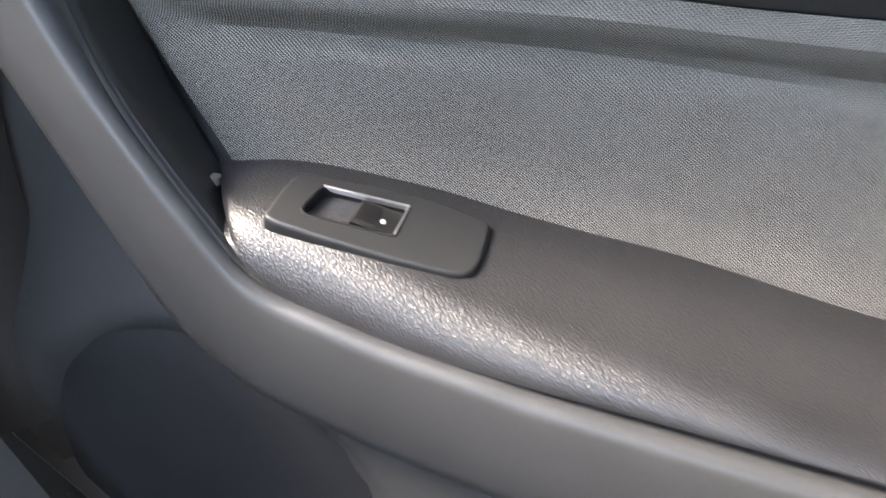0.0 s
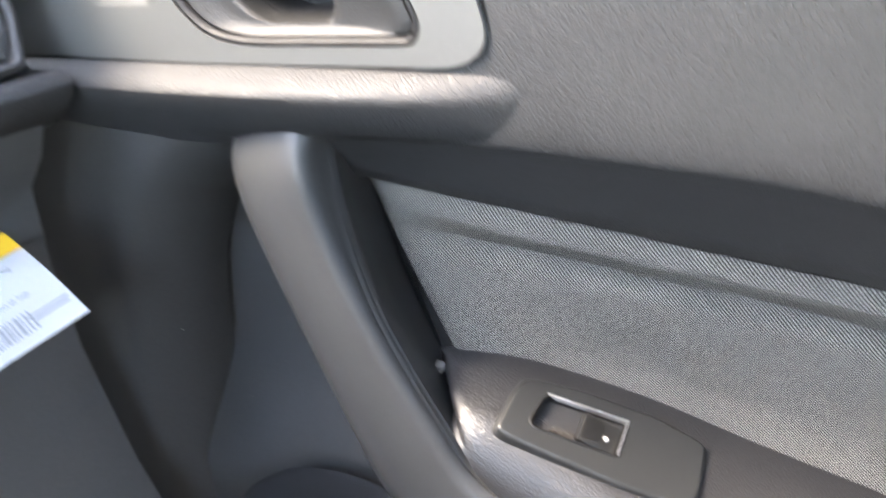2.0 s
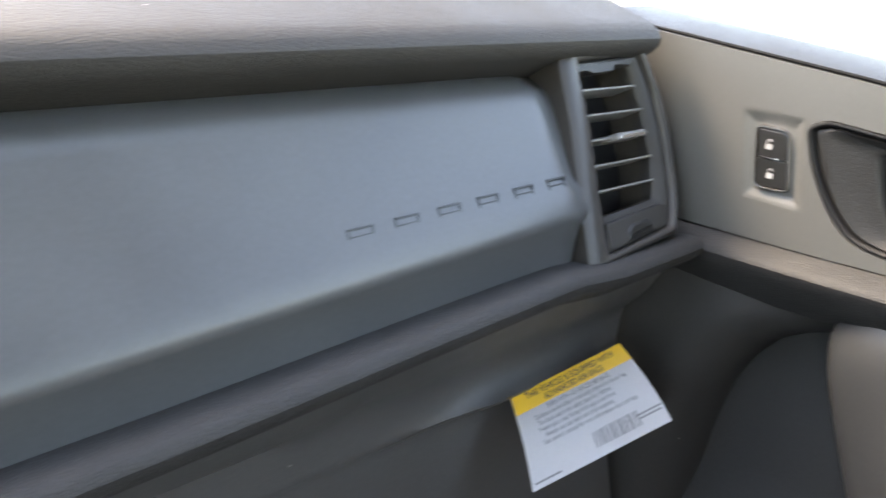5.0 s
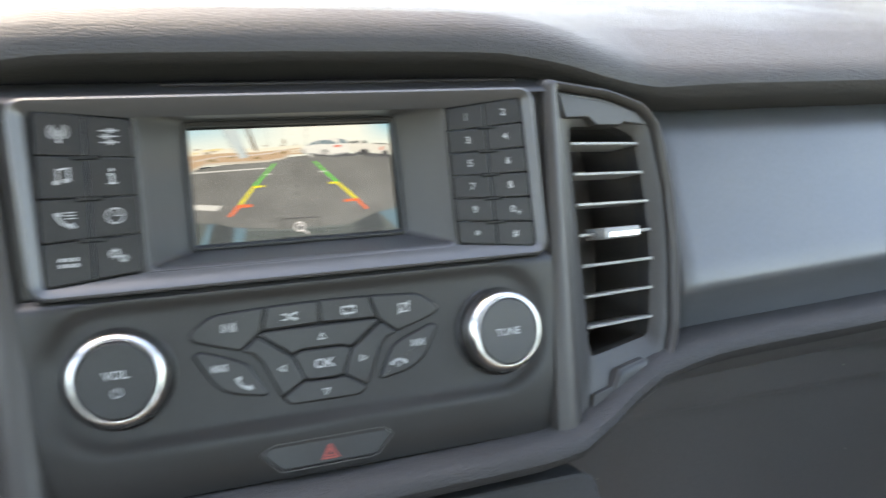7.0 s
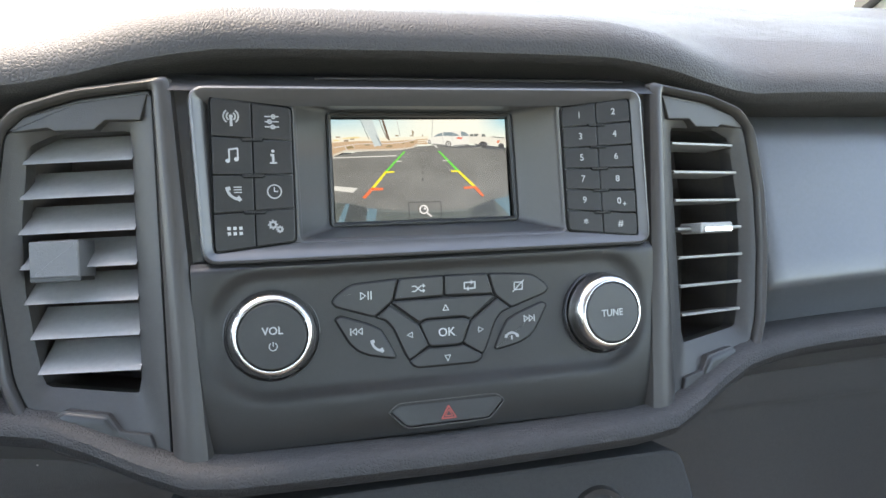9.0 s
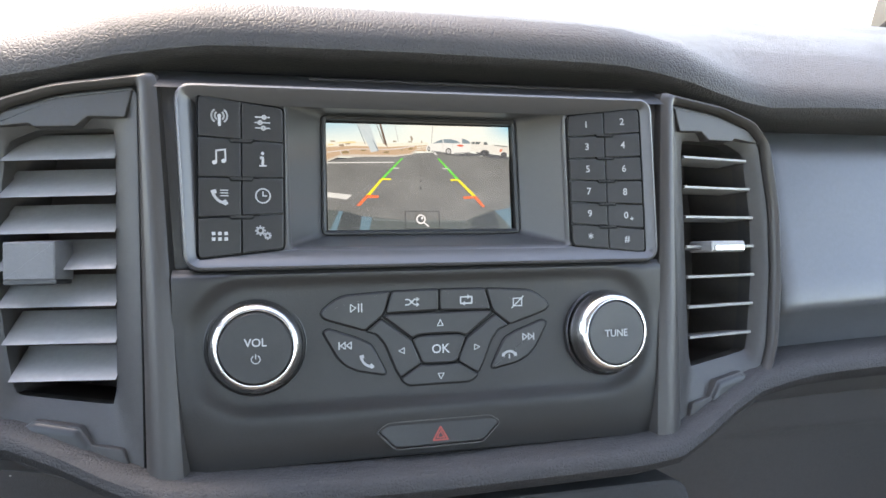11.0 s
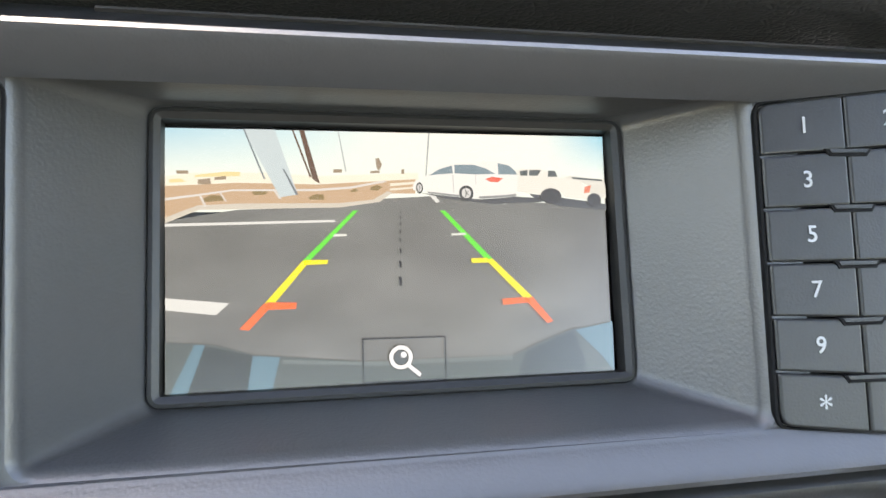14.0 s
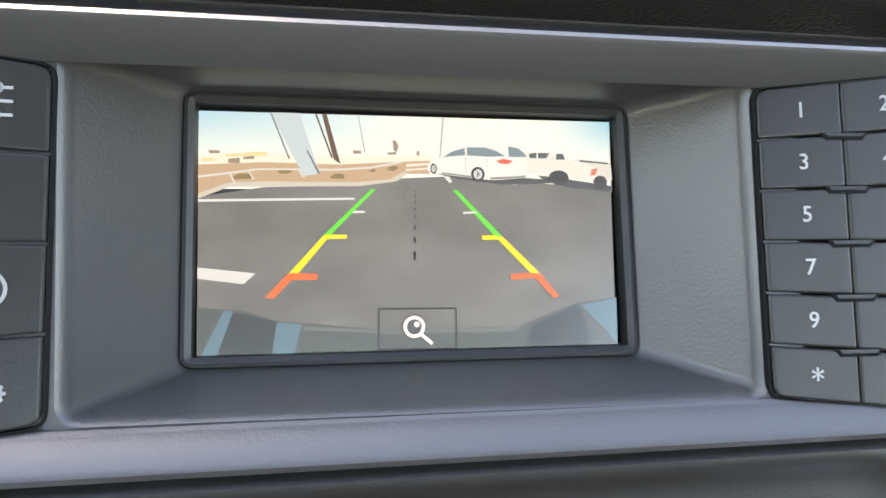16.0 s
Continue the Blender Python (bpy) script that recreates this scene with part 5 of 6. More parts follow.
part("trim_seam", loops(bmesh.new(), [[(x, y, h + swept_back(x)) for x, y in inset(TRIM_OUT, d)] for d, h in ((-0.0026, 0.0008), (-0.0016, 0.0016), (-0.0006, 0.0012), (0.0002, -0.002))]), GAP, door)
CUP = rounded([(0.1330, 0.6862), (0.1410, 0.6580), (0.1525, 0.6445), (0.1640, 0.6400), (0.1955, 0.6408), (0.1990, 0.6490), (0.1835, 0.6765), (0.1700, 0.6825), (0.1430, 0.6885)], [0.005, 0.01, 0.01, 0.006, 0.004, 0.006, 0.01, 0.01, 0.006], 5)
bowl = part("door_handle", loops(bmesh.new(), [[(x, y, h) for x, y in inset(BOWL, d)] for d, h in ((-0.0004, -0.004), (0.0002, 0.0022), (0.0008, 0.0031), (0.0020, 0.0033), (0.0030, 0.0026), (0.0038, 0.0008), (0.0042, -0.0030))]), CUP_BLACK, door, "black door release surround")
blend = lambda t, h, d=0.0: [(a[0] * (1 - t) + b[0] * t, a[1] * (1 - t) + b[1] * t, h) for a, b in zip(inset(BOWL, 0.0042), inset(CUP, d))]
part("paddle", loops(bmesh.new(), [blend(0, -0.003), blend(0.02, 0.0006), blend(0.10, 0.0018), blend(0.25, 0.0010), blend(0.45, -0.0004), blend(0.66, -0.0014), blend(0.80, -0.0016), blend(0.89, -0.0018), blend(0.95, -0.0030), blend(0.985, -0.0054), blend(1.0, -0.0085), blend(1.0, -0.0130, 0.0008), blend(1.0, -0.0160, 0.0020)]), HANDLE, bowl, "scuffed satin black release paddle")
part("cup", loops(bmesh.new(), [[(x, y, h) for x, y in inset(CUP, d)] for d, h in ((0.0014, -0.013), (0.0022, -0.020), (0.0028, -0.030), (0.0033, -0.034))], cap=True), CUP_BLACK, bowl, "deep black finger cup", False)
LOCK = rounded([(0.0572, 0.6932), (0.0630, 0.6535), (0.0862, 0.6540), (0.0795, 0.6922)], [0.005, 0.006, 0.005, 0.006], 7)
lock = part("lock_switch", loops(bmesh.new(), [[(x, y, h - 0.0022) for x, y in inset(LOCK, d)] for d, h in ((-0.0007, -0.0010), (-0.0004, 0.0036), (0.0002, 0.0048), (0.0009, 0.0048), (0.0014, 0.0040), (0.0016, 0.0010))]), CHROME, door, "door lock switch in a chrome rim")
mid = 0.6735


def cut_at(poly, y, keep):
    """The part of an outline above (keep 1) or below (keep -1) a level."""
    out = []
    for (x0, y0), (x1, y1) in zip(poly, poly[1:] + poly[:1]):
        if (y0 - y) * keep >= 0:
            out.append((x0, y0))
        if (y0 - y) * (y1 - y) < 0:
            out.append((x0 + (x1 - x0) * (y - y0) / (y1 - y0), y))
    return out


inner = [tuple(q) for q in inset(LOCK, 0.0017)]
for q, cy, cx in ((cut_at(inner, mid + 0.0004, 1), 0.6822, 0.0682), (cut_at(inner, mid - 0.0004, -1), 0.6640, 0.0722)):
    k = part("lock_key", slab(q, -0.004, 0.0024, 0.0006), BUTTON, lock)
    printed("padlock", cx, cy, 0.0074, k, 0.0025)
part("lock_bar", slab([(0.0650, mid - 0.0007), (0.0765, mid - 0.0007), (0.0765, mid + 0.0007), (0.0650, mid + 0.0007)], -0.004, 0.0027, 0.0003), CHROME, lock)

# rolled ledge under the trim
LED = [-0.08 + 0.02 * k for k in range(13)] + [0.18 + 0.005 * k for k in range(28)]


def ledge(a):
    f = lerp([(-0.08, 1.0), (0.15, 1.0), (0.20, 0.90), (0.24, 0.68), (0.265, 0.42), (0.285, 0.18), (0.30, 0.0)], a)
    z = lerp([(-0.08, 0.611), (0.0, 0.6145), (0.262, 0.6240), (0.29, 0.6245)], a)
    g = lerp([(-0.08, 1.0), (0.12, 1.0), (0.19, 0.0), (0.32, 0.0)], a)
    return [(z + 0.001, 0.0), (z - 0.0003, 0.0040 * f), (z - 0.0025, -0.0002 + 0.0090 * f), (z - 0.0060, -0.0006 + 0.0150 * f), (z - 0.0084, -0.001 + 0.0182 * f), (z - 0.0104, -0.0012 + 0.0195 * f), (z - 0.0130, -0.0016 + 0.0194 * f), (z - 0.0210, -0.002 + 0.0155 * f), (z - 0.0275 - 0.0015 * g, -0.0025 + 0.0105 * f), (z - 0.0310 - 0.004 * g, -0.008 + 0.0125 * f), (z - 0.0330 - 0.008 * g, -0.020 + 0.020 * g * f)]


part("ledge", loops(bmesh.new(), [[(a, b, c + swept_back(a)) for b, c in ledge(a)] for a in LED if a <= 0.301], closed=False), DOOR_PAD, door, "grained ledge with a bright top facet under the trim")

# fabric insert, set back behind the armrest
FC = [(0.15, -0.040), (0.2, -0.043), (0.28, -0.060), (0.36, -0.078), (0.46, -0.085), (1.0, -0.085)]
FC_TOP = [(0.15, -0.038), (0.2, -0.040), (0.28, -0.047), (0.38, -0.054), (0.50, -0.060), (1.0, -0.060)]
F_TOP = [(0.178, 0.5573), (0.19, 0.5560), (0.31, 0.5435), (0.367, 0.5380), (0.411, 0.5340), (0.451, 0.5290), (0.482, 0.5245), (0.54, 0.5180), (1.0, 0.48)]
F_LOW = [(0.178, 0.4365), (0.19, 0.4350), (0.286, 0.4220), (0.37, 0.3990), (0.464, 0.3740), (0.563, 0.348), (1.0, 0.26)]


def fabric_point(a, k):
    t, b = lerp(F_TOP, a), lerp(F_LOW, a)
    z = t + (b - t) * k
    q = min(1, k / 0.7)
    c = lerp(FC_TOP, a) * (1 - q) + lerp(FC, a) * q
    fold = 0.010 * math.exp(-((t - z - 0.010) / 0.011) ** 2) - 0.008 * math.exp(-((t - z - 0.029) / 0.008) ** 2) - 0.004 * max(0, k - 0.2)
    left = max(0, 1 - (a - 0.174 - 0.05 * k) / 0.02)
    return (a, z, c + fold * max(0.0, min(1.0, (a - 0.179 - 0.052 * k) / 0.06)) - 0.012 * left ** 2)


fa = bmesh.new()
rows = []
for i in range(70):
    row = []
    for j in range(31):
        k = j / 30
        a0 = 0.179 + 0.052 * k
        row.append(fabric_point(a0 + (1.0 - a0) * (i / 69) ** 1.3, k))
    rows.append(row)
part("fabric_insert", loops(fa, rows, closed=False), FABRIC, door, "coarse grey woven fabric insert")
# pocket between the pull handle and the fabric, coloured near-black for its shade
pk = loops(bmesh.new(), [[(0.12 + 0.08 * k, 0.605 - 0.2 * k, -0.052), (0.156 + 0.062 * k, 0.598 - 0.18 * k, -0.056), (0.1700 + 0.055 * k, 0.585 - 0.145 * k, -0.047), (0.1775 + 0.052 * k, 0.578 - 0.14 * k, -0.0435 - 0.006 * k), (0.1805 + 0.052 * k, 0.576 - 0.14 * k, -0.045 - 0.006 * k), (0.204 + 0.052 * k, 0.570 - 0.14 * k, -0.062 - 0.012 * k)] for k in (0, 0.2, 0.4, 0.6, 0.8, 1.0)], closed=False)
part("pocket", pk, CUP_BLACK, door, "recess behind the pull handle, its shade put into a near-black colour")

# plain strip under the padded top, above the fabric


def strip_section(a):
    low = lerp([(-0.1, 0.0), (0.3, 0.0), (0.37, -0.001), (0.45, -0.008), (1.0, -0.03)], a)
    t, c = lerp(F_TOP, a), lerp(FC_TOP, a)
    return [(0.5935 + low, -0.0015), (0.5900 + low, -0.0035), (0.5860 + low, -0.0080)] + [(0.5860 + low + (t + 0.0015 - 0.5860 - low) * k, -0.008 + (c + 0.0145) * k) for k in (0.33, 0.66, 1.0)] + [(t - 0.002, c - 0.004), (t - 0.01, c - 0.020)]


part("upper_strip", loops(bmesh.new(), [[(a, b, c) for b, c in strip_section(a)] for a in [0.170 + 0.02 * k for k in range(42)]], closed=False), STRIP, door, "dark plastic strip sloping in above the fabric")
# the trim in front of the pull handle, cut away in an arch round the recess
ARCH = [(0.150, 0.5820), (0.135, 0.5760), (0.117, 0.5680), (0.100, 0.5605), (0.082, 0.5495), (0.070, 0.5395), (0.056, 0.5215), (0.046, 0.5035), (0.036, 0.4780), (0.028, 0.4400), (0.022, 0.3800), (0.020, 0.2400)]
arch = smooth_line(ARCH, 4)
ROLL = ((-0.024, -0.0005), (-0.018, -0.0018), (-0.012, -0.0050), (-0.006, -0.0105), (0.000, -0.0175), (0.005, -0.0260), (0.009, -0.0360), (0.012, -0.0480), (0.013, -0.0620))
rings = []
for i, (x, y) in enumerate(arch):
    (x0, y0), (x1, y1) = arch[max(0, i - 1)], arch[min(len(arch) - 1, i + 1)]
    n = Vector((y0 - y1, x1 - x0)).normalized() * -1
    if n.x < 0:
        n = -n
    g = i / (len(arch) - 1)
    rings.append([(-0.16, 0.606 - 0.366 * g, -0.006), (-0.06, 0.606 - 0.366 * g, -0.003), (0.5 * (x - 0.024 * n.x) - 0.03, 0.6 * (y - 0.024 * n.y) + 0.4 * (0.606 - 0.366 * g), -0.001)] + [(x + n.x * d, y + n.y * d, c) for d, c in ROLL])
part("front_trim", loops(bmesh.new(), rings, closed=False), LOWER, door, "dark door trim rolled in an arch round the handle recess")

# armrest
A_TOP = [(0.205, 0.4420), (0.222, 0.4415), (0.232, 0.4400), (0.25, 0.4375), (0.286, 0.4280), (0.33, 0.4115), (0.37, 0.3965), (0.42, 0.3835), (0.464, 0.3740), (0.563, 0.3480), (0.7, 0.322), (1.0, 0.285)]
A_TOP = [(a, b + (0.0016 if a < 0.4 else 0.0)) for a, b in A_TOP]
A_CR = [(0.205, 0.4370), (0.222, 0.4350), (0.235, 0.4310), (0.25, 0.4250), (0.266, 0.4100), (0.2816, 0.3980), (0.295, 0.3915), (0.322, 0.3838), (0.3605, 0.3752), (0.408, 0.3667), (0.45, 0.3610), (0.551, 0.3470), (0.7, 0.325), (1.0, 0.29)]


def arm_section(a):
    top, cr, fc = lerp(A_TOP, a), lerp(A_CR, a), lerp(FC, a) - 0.006
    x = max(0.0, min(1.0, (a - 0.2198) / 0.050))
    nose = math.sqrt(1 - (1 - x) ** 2)
    ins = -0.030 * (1 - nose)
    top -= 0.006 * (1 - nose)
    cr -= 0.004 * (1 - nose)
    rise = lambda c: top + 0.30 * (-c - 0.0118)
    h = max(0.006, rise(-0.014) - cr)
    rows = [(cr - 0.006, -0.014 + ins), (cr - 0.001, 0.000 + ins), (cr + h * 0.06, 0.0040 * nose + ins)]
    for th in (80, 68, 56, 45, 34, 23, 12):
        sn, cs = math.sin(radians(th)), math.cos(radians(th))
        rows.append((cr + (rise(-0.026) - cr) * cs, -0.026 + 0.0305 * nose * sn + ins))
    rows.append((rise(-0.034 + ins * 0.6), -0.034 + ins * 0.6))
    last = min(fc, -0.036 + ins * 0.6 - 0.004)
    for k in (0.35, 0.7, 1.0):
        c = (-0.034 + ins * 0.6) * (1 - k) + last * k
        rows.append((rise(c) - 0.004 * max(0, k - 0.6), c))
    return rows


def arm_lean(a, i):
    """The nose reaches forward at the top of the armrest and falls back under its rolled edge."""
    x = max(0.0, min(1.0, (a - 0.2198) / 0.050))
    return (1 - x) ** 1.6 * lerp([(0, 0.024), (3, 0.020), (6, 0.008), (8, 0.002), (10, -0.003), (13, -0.004)], i)


AA = [0.2200, 0.2206, 0.2216, 0.223, 0.225, 0.228, 0.2315, 0.2355, 0.24, 0.247, 0.255, 0.265, 0.275] + [0.285 + 0.015 * k for k in range(48)]
part("armrest", loops(bmesh.new(), [[(a + arm_lean(a, i), b, c) for i, (b, c) in enumerate(arm_section(a))] for a in AA], closed=False), ARM, door, "black grained armrest with a glossy rolled edge")


PX = Vector((1, -0.40, 0)).normalized()
PY = Vector((0, 0.30, -1)).normalized()
PZ = PX.cross(PY).normalized()
PY = PZ.cross(PX)
PLATE = Matrix(((PX.x, PY.x, PZ.x, 0.2692 + PZ.x * 0.0022), (PX.y, PY.y, PZ.y, 0.4362 + PZ.y * 0.0022), (PX.z, PY.z, PZ.z, -0.0118 + PZ.z * 0.0022), (0, 0, 0, 1)))
P_OUT = rounded([(0.0000, -0.0035), (0.0050, -0.0048), (0.0280, -0.0017), (0.0657, 0.0051), (0.0899, 0.0111), (0.0994, 0.0138), (0.1048, 0.0185), (0.1066, 0.0264), (0.1026, 0.0515), (0.1004, 0.0553), (0.0957, 0.0563), (0.0713, 0.0552), (0.0313, 0.0451), (0.0061, 0.0357), (-0.0006, 0.0310), (-0.0016, 0.0200)], 0.004, 3)
P_SW = rounded([(0.0140, 0.0076), (0.0618, 0.0195), (0.0596, 0.0425), (0.0145, 0.0305)], [0.006, 0.002, 0.002, 0.006], 4)
plate = part("switch_plate", holed(inset(P_OUT, 0.0022), P_SW, 0.0034, 0.004), PLATE_BLACK, door, "smooth black switch plate", m=PLATE)
part("plate_edge", loops(bmesh.new(), [[(x, y, h) for x, y in inset(P_OUT, d)] for d, h in ((-0.0003, -0.008), (0.0, 0.0004), (0.0005, 0.0022), (0.0012, 0.0031), (0.0023, 0.0034))]), PLATE_BLACK, plate)
part("switch_rim", loops(bmesh.new(), [[(x, y, h) for x, y in inset(P_SW, d)] for d, h in ((-0.0012, 0.0033), (-0.0006, 0.0040), (0.0004, 0.0038), (0.0014, 0.0010), (0.0018, -0.018))], cap=True), CUP_BLACK, plate, "window switch well")
sw = bmesh.new()
rock = [(0.0388, 0.0148), (0.0600, 0.0200), (0.0584, 0.0372), (0.0374, 0.0318)]
loops(sw, [[(x, y, -0.008) for x, y in rock], [(*rock[0], 0.0052), (*rock[1], 0.0008), (*rock[2], 0.0008), (*rock[3], 0.0052)],
           [(0.0405, 0.0164, 0.0056), (0.0590, 0.0210, 0.0016), (0.0576, 0.0360, 0.0016), (0.0392, 0.0312, 0.0056)]], cap=True)
rocker = part("window_switch", sw, BUTTON, plate, "rocker window switch with ribs and a white dot")
rb = bmesh.new()
for k in range(8):
    x, z = 0.0402 + 0.0013 * k, 0.0046 - 0.00028 * k
    loops(rb, [[(x, 0.0175 + 0.0003 * k, z), (x + 0.0007, 0.0177 + 0.0003 * k, z), (x - 0.0003, 0.0306 + 0.0003 * k, z), (x - 0.0010, 0.0304 + 0.0003 * k, z)], [(x + 0.0001, 0.0180 + 0.0003 * k, z + 0.0013), (x + 0.0005, 0.0180 + 0.0003 * k, z + 0.0013), (x - 0.0005, 0.0300 + 0.0003 * k, z + 0.0013), (x - 0.0008, 0.0300 + 0.0003 * k, z + 0.0013)]], cap=True)
part("ribs", rb, BUTTON, rocker)
part("dot", turned([(0.0015, 0.0022), (0.0014, 0.0036), (0.0008, 0.0037)], 16, centre=(0.0525, 0.0252)), INK, rocker, "white dot")
part("spring_clip", slab(rounded([(0.0250, 0.0120), (0.0388, 0.0155), (0.0380, 0.0200), (0.0270, 0.0180)], 0.001, 2), -0.006, 0.0005, 0.0012), FRAME, plate, "worn lever beside the rocker")
# pale metal strips imitate the highlight on the well's far and right edges
trim = bmesh.new()
for q in stroke([(0.0160, 0.0303), (0.0594, 0.0418)], 0.0015) + stroke([(0.0594, 0.0412), (0.0613, 0.0205)], 0.0008):
    slab(q, -0.003, 0.0042, 0.0004, trim)
part("edge_highlight", trim, CHROME_HIGHLIGHT, plate, "bright metal strip standing in for the highlight on the switch well's edge")

# pull handle, a band that runs down and back into the armrest
BAND = [
    (0.1310, 0.6000, 0.1810, 0.6020), (0.1300, 0.5860, 0.1808, 0.5900), (0.1288, 0.5680, 0.1815, 0.5760), (0.1350, 0.5400, 0.1885, 0.5490), (0.1500, 0.5000, 0.2030, 0.5120),
    (0.1680, 0.4560, 0.2235, 0.4720), (0.1840, 0.4180, 0.2410, 0.4430), (0.2020, 0.3790, 0.2585, 0.4170), (0.2240, 0.3520, 0.2770, 0.4025), (0.2530, 0.3300, 0.3020, 0.3935),
    (0.3000, 0.3120, 0.3400, 0.3815), (0.3550, 0.2960, 0.3880, 0.3700), (0.4100, 0.2850, 0.4210, 0.3625), (0.55, 0.270, 0.56, 0.340), (0.76, 0.25, 0.77, 0.312), (1.0, 0.23, 1.0, 0.285)]
# the band's inner wall: a flange with two fine grooves above, undercut where the grip stands free
FLANGE = ((0.015, 0.0040, 0.004, 0.0060), (0.035, -0.0040, 0.002, 0.0040), (0.060, -0.0115, -0.015, 0.0030), (0.066, -0.0135, 0.000, 0.0018), (0.072, -0.0120, -0.002, -0.0008), (0.090, -0.0150, -0.018, -0.0016), (0.096, -0.0172, -0.008, -0.0030), (0.102, -0.0158, -0.05, -0.010), (0.115, -0.0190, -0.14, -0.022), (0.120, -0.0230, -0.25, -0.036), (0.125, -0.056, -0.32, -0.058))
line = smooth_line(BAND, 6)
rings = []
for fx, fy, ex, ey in line:
    F, Ev = Vector((fx, fy)), Vector((ex, ey))
    q = lambda t, c: (*(F + (Ev - F) * t), c)
    top = max(0, min(1, (fy - 0.556) / 0.040))
    drop = 0.011 * top * top
    fl = lerp([(0.18, 1.0), (0.241, 1.0), (0.2585, 0.75), (0.302, 0.35), (0.388, 0.15), (1.0, 0.1)], ex)
    under = lerp([(0.18, 0.25), (0.188, 0.6), (0.203, 0.9), (0.215, 1.0), (1.0, 1.0)], ex)
    deep = lerp([(0.18, 0.0), (0.224, 0.0), (0.26, 0.010), (0.30, 0.020), (1.0, 0.02)], ex)
    rings.append([q(-0.10, -0.050 + deep), q(-0.03, -0.022 + deep * 0.5 - drop), q(-0.01, -0.008 - drop), q(0.02, 0.0015 - drop), q(0.08, 0.0062 - drop), q(0.22, 0.0098 - drop), q(0.5, 0.0124 - drop), q(0.76, 0.0130 - drop), q(0.90, 0.0127 - drop), q(0.955, 0.0117 - drop), q(0.988, 0.0092 - drop)] + [q(1.0 + (u0 * (1 - under) + u1 * under) * fl, (h0 - (drop * 0.6 if u0 < 0.02 else 0)) * (1 - under) + h1 * under) for u0, h0, u1, h1 in FLANGE])
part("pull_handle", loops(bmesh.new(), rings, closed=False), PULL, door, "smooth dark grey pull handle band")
clip = slab(rounded([(0.0, 0.0), (0.006, 0.0), (0.007, 0.005), (0.001, 0.006)], 0.001, 2), 0, 0.006, 0.001)
part("clip", clip, SLAT, door, "small grey clip beside the armrest", m=Matrix.Translation((0.2195, 0.4405, -0.040)))


def low_c(a, b):
    blend = max(0, min(1, (b - 0.30) / 0.12))
    c = -0.014 - 0.046 * blend * blend * (3 - 2 * blend)
    c -= 0.012 * max(0, min(1, (0.10 - a) / 0.1))
    d = math.hypot(a - 0.165, b - 0.205)
    return c - 0.016 / (1 + math.exp(max(-40, min(40, (d - 0.138) / 0.004))))


bm = loops(bmesh.new(), [[(-0.16 + 1.16 * i / 90, 0.03 + 0.575 * j / 70, low_c(-0.16 + 1.16 * i / 90, 0.03 + 0.575 * j / 70)) for i in range(91)] for j in range(71)], closed=False)
bm2 = [f for f in bm.faces if f.calc_center_median().y > lerp([(0.12, 0.62), (0.17, 0.53), (0.20, 0.44), (0.26, 0.37), (0.35, 0.33), (1.0, 0.27)], f.calc_center_median().x) + 0.02 and f.calc_center_median().x > 0.16]
bmesh.ops.delete(bm, geom=bm2, context="FACES")
part("lower_panel", bm, LOWER, door, "dark lower door panel with a round recess")
# a disc darker than the panel, laid in the round recess
part("round_disc", turned([(0.136, -0.0285), (0.131, -0.0265), (0.10, -0.0245), (0.05, -0.0235), (0.01, -0.0232)], 64, centre=(0.165, 0.205)), POCKET, door, "round black disc in the recess")
part("outer_skin", box(-0.2, 1.0, 0.02, 0.655, -0.135, -0.128), BLACK, door)
fr = bmesh.new()
for q in ([(-0.55, 0.80), (0.02, 1.24)], [(0.02, 1.24), (1.0, 1.24)], [(1.0, 1.24), (1.0, 0.70)]):
    (a0, b0), (a1, b1) = q
    loops(fr, [[(a0, b0, -0.10), (a0, b0 - 0.05, -0.10), (a0, b0 - 0.05, -0.06), (a0, b0, -0.06)], [(a1, b1, -0.02 if b1 > 1 else -0.10), (a1, b1 - 0.05, -0.02 if b1 > 1 else -0.10), (a1, b1 - 0.05, 0.01 if b1 > 1 else -0.06), (a1, b1, 0.01 if b1 > 1 else -0.06)]])
part("window_frame", fr, BLACK, door)

kick = loops(bmesh.new(), [[(-0.150 - 0.01, 0.372, -0.030), (-0.150, 0.352, -0.018), (-0.140, 0.335, -0.020), (-0.150, 0.318, -0.04)], [(-0.02 - 0.01, 0.250, -0.030), (-0.025, 0.236, -0.018), (-0.012, 0.216, -0.020), (-0.03, 0.205, -0.04)], [(0.10, 0.13, -0.03), (0.10, 0.112, -0.018), (0.11, 0.095, -0.02), (0.10, 0.08, -0.04)]], closed=False)
part("sill_edge", kick, FRAME, door, "grey edge strip low on the door")

# ---- air bag warning card under the dash ----
C_L, C_T, C_R, C_B = Vector((0.5544, -0.0015, 0.5174)), Vector((0.6427, -0.0189, 0.5375)), Vector((0.6468, -0.0648, 0.4962)), Vector((0.5365, -0.0450, 0.4796))
cx = (C_T - C_L)
cy = ((C_L - C_B) + (C_T - C_R)) / 2
CW, CH = cx.length, cy.length
X_ = cx.normalized()
Y_ = (cy - X_ * cy.dot(X_)).normalized()
Z_ = X_.cross(Y_)
O_ = (C_L + C_T + C_R + C_B) / 4
card = thing("warning_card", Matrix(((X_.x, Y_.x, Z_.x, O_.x), (X_.y, Y_.y, Z_.y, O_.y), (X_.z, Y_.z, Z_.z, O_.z), (0, 0, 0, 1))), "white and yellow air bag warning card hung under the dash", "warning card")
inv = card.matrix_world.inverted()
quad = [inv @ q for q in (C_B, C_R, C_T, C_L)]


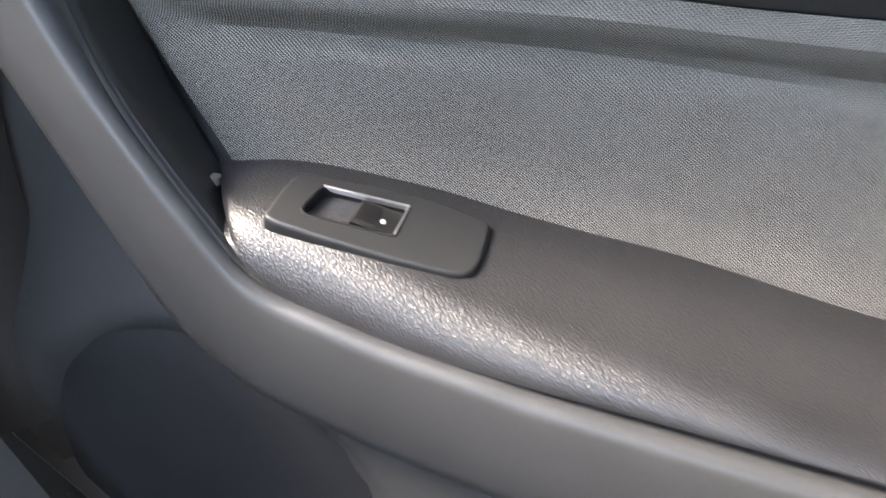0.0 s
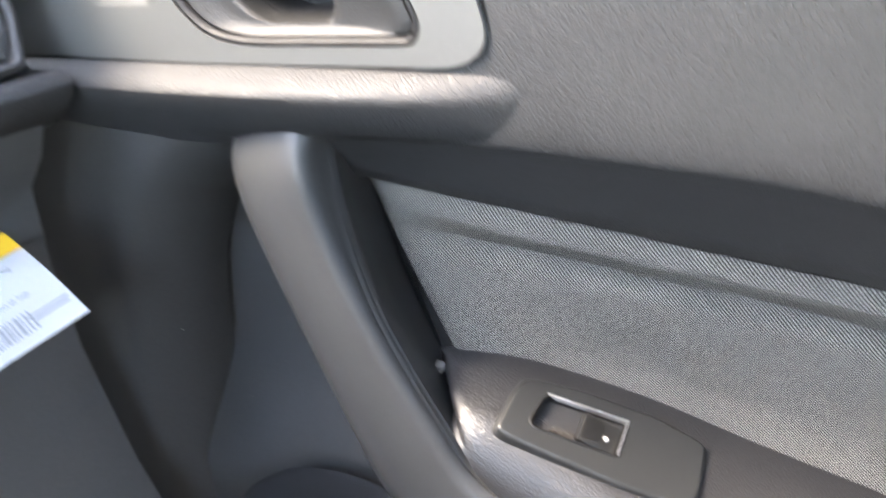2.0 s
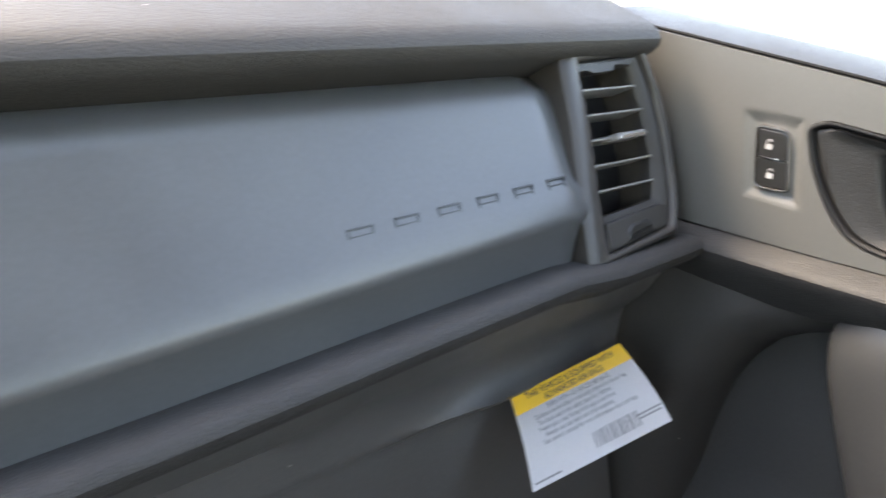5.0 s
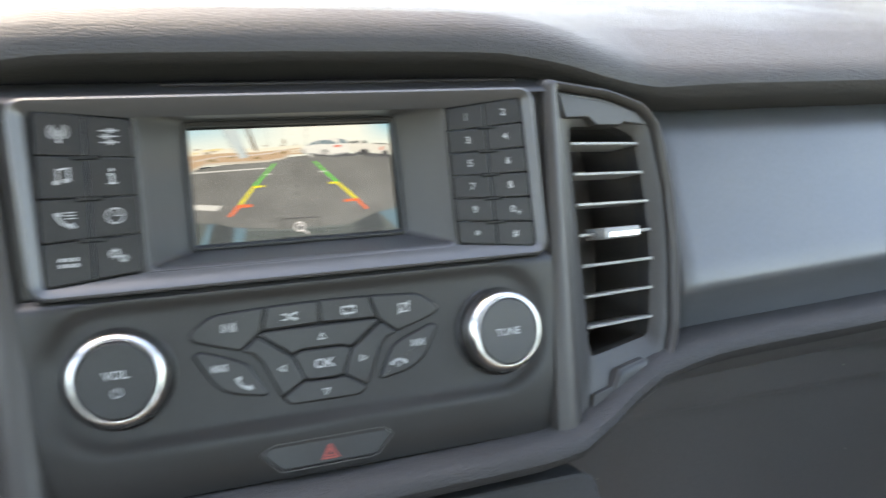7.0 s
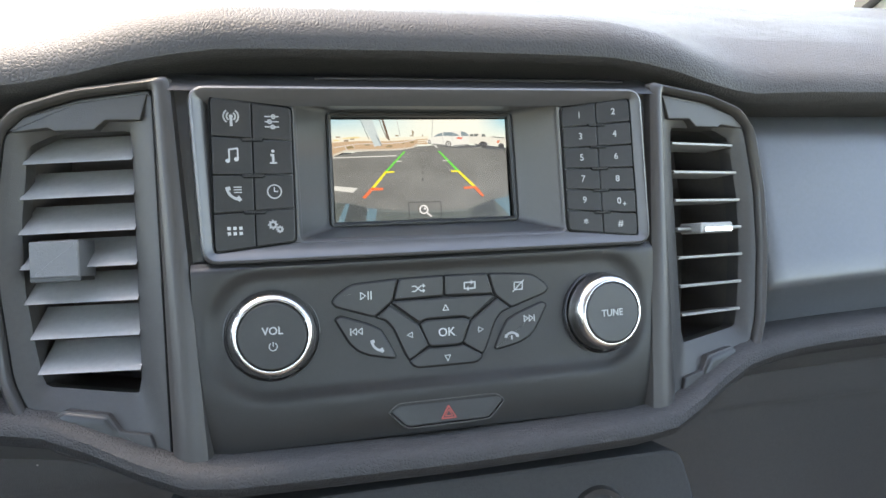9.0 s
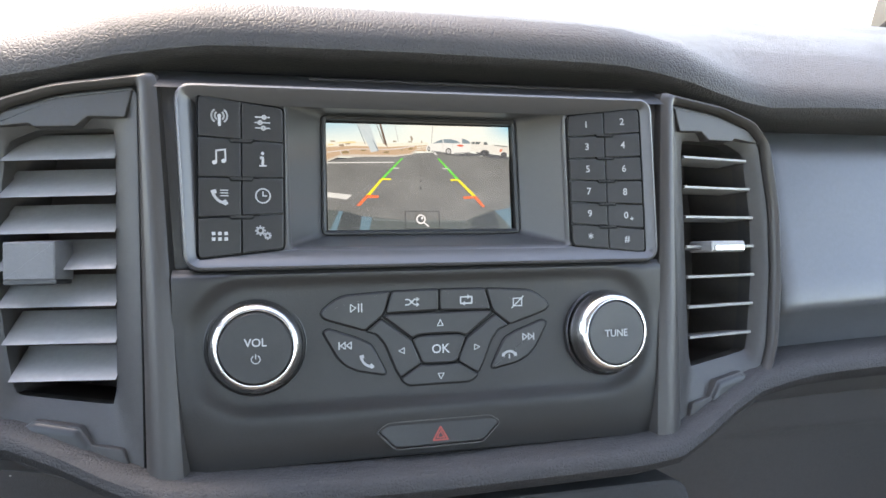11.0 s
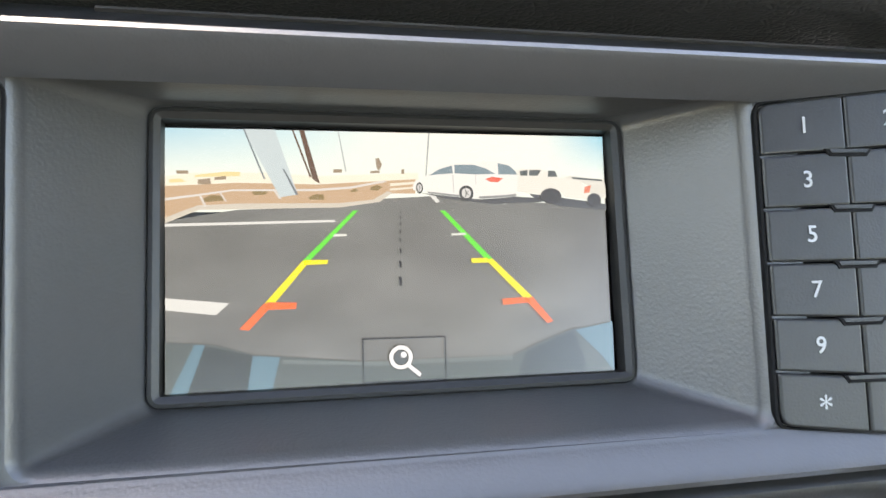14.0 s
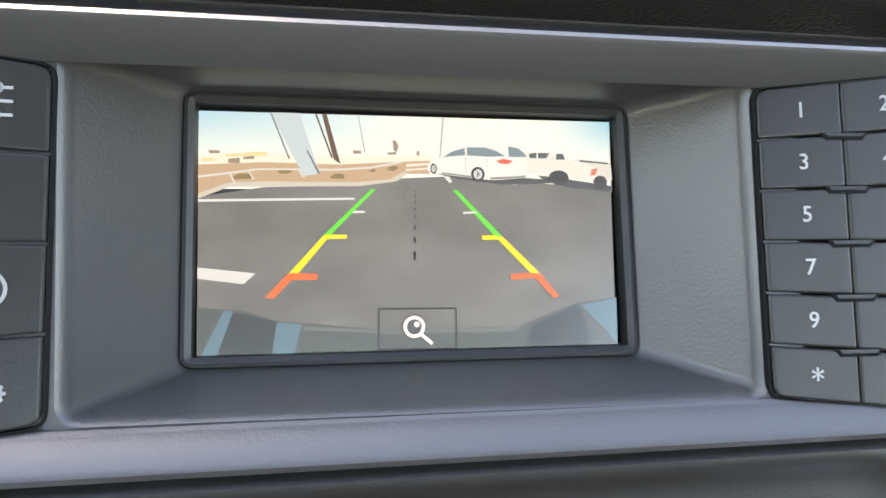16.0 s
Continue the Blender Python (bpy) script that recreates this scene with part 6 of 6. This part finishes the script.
def on_card(a, b):
    """A place on the bowed card from shares across and up."""
    p = (quad[0] * (1 - a) + quad[1] * a) * (1 - b) + (quad[3] * (1 - a) + quad[2] * a) * b
    return (p.x, p.y, p.z * 0.0 + 0.004 * math.sin(math.pi * b) + 0.0)


def card_sheet(a0, a1, b0, b1, lift, n=10, round_=False):
    bm = bmesh.new()
    up = lambda q, d: (q[0], q[1], q[2] + d)
    loops(bm, [[up(on_card(a0 + (a1 - a0) * i / n, b0 + (b1 - b0) * j / n), lift) for i in range(n + 1)] for j in range(n + 1)], closed=False)
    return bm


bm = card_sheet(0, 1, 0, 1, 0)
bmesh.ops.solidify(bm, geom=bm.faces[:], thickness=0.0008)
part("sheet", bm, CARD, card, "glossy white card")
part("yellow_band", card_sheet(0.002, 0.998, 0.78, 0.998, 0.0010), YELLOW, card, "yellow heading band")


def card_words(words, a, b, size, mat, wide=0.85):
    x, y, z = on_card(a, b)
    x1, y1, _ = on_card(a + 0.1, b)
    text("printed_line", words, size, mat, card, x, y, z + 0.0014, 0.00003, wide, math.atan2(y1 - y, x1 - x))


card_words("THIS VEHICLE IS EQUIPPED WITH", 0.5, 0.925, 0.0058, BLACK_INK)
card_words("ADVANCED AIR BAGS", 0.5, 0.835, 0.0058, BLACK_INK)
for k, words in enumerate(("EVEN WITH ADVANCED AIR BAGS", "Children can be killed or seriously injured by the air bag.", "The back seat is the safest place for children.", "Never put a rear facing child seat in the front.", "Always use seat belts and child restraints.", "See owner's manual for more information about air bags.")):
    card_words(words, 0.5 if k in (0, 1, 5) else 0.43, 0.735 - 0.068 * k, 0.0044, GREY_INK, 0.75)
rnd = random.Random(4)
a = 0.46
while a < 0.80:
    w = rnd.choice((0.006, 0.010, 0.016))
    q = [on_card(a, 0.10), on_card(a + w, 0.10), on_card(a + w, 0.27), on_card(a, 0.27)]
    code = bmesh.new()
    code.faces.new([code.verts.new((x, y, z + 0.0013)) for x, y, z in q])
    part("barcode_bar", code, GREY_INK, card, "", False)
    a += w + rnd.choice((0.005, 0.008, 0.012))
for a0, a1, b in ((0.78, 0.98, 0.20), (0.80, 0.97, 0.16), (0.02, 0.2, 0.05)):
    small = bmesh.new()
    q = [on_card(a0, b), on_card(a1, b), on_card(a1, b + 0.02), on_card(a0, b + 0.02)]
    small.faces.new([small.verts.new((x, y, z + 0.0013)) for x, y, z in q])
    part("fine_print", small, GREY_INK, card, "bars of tiny print", False)
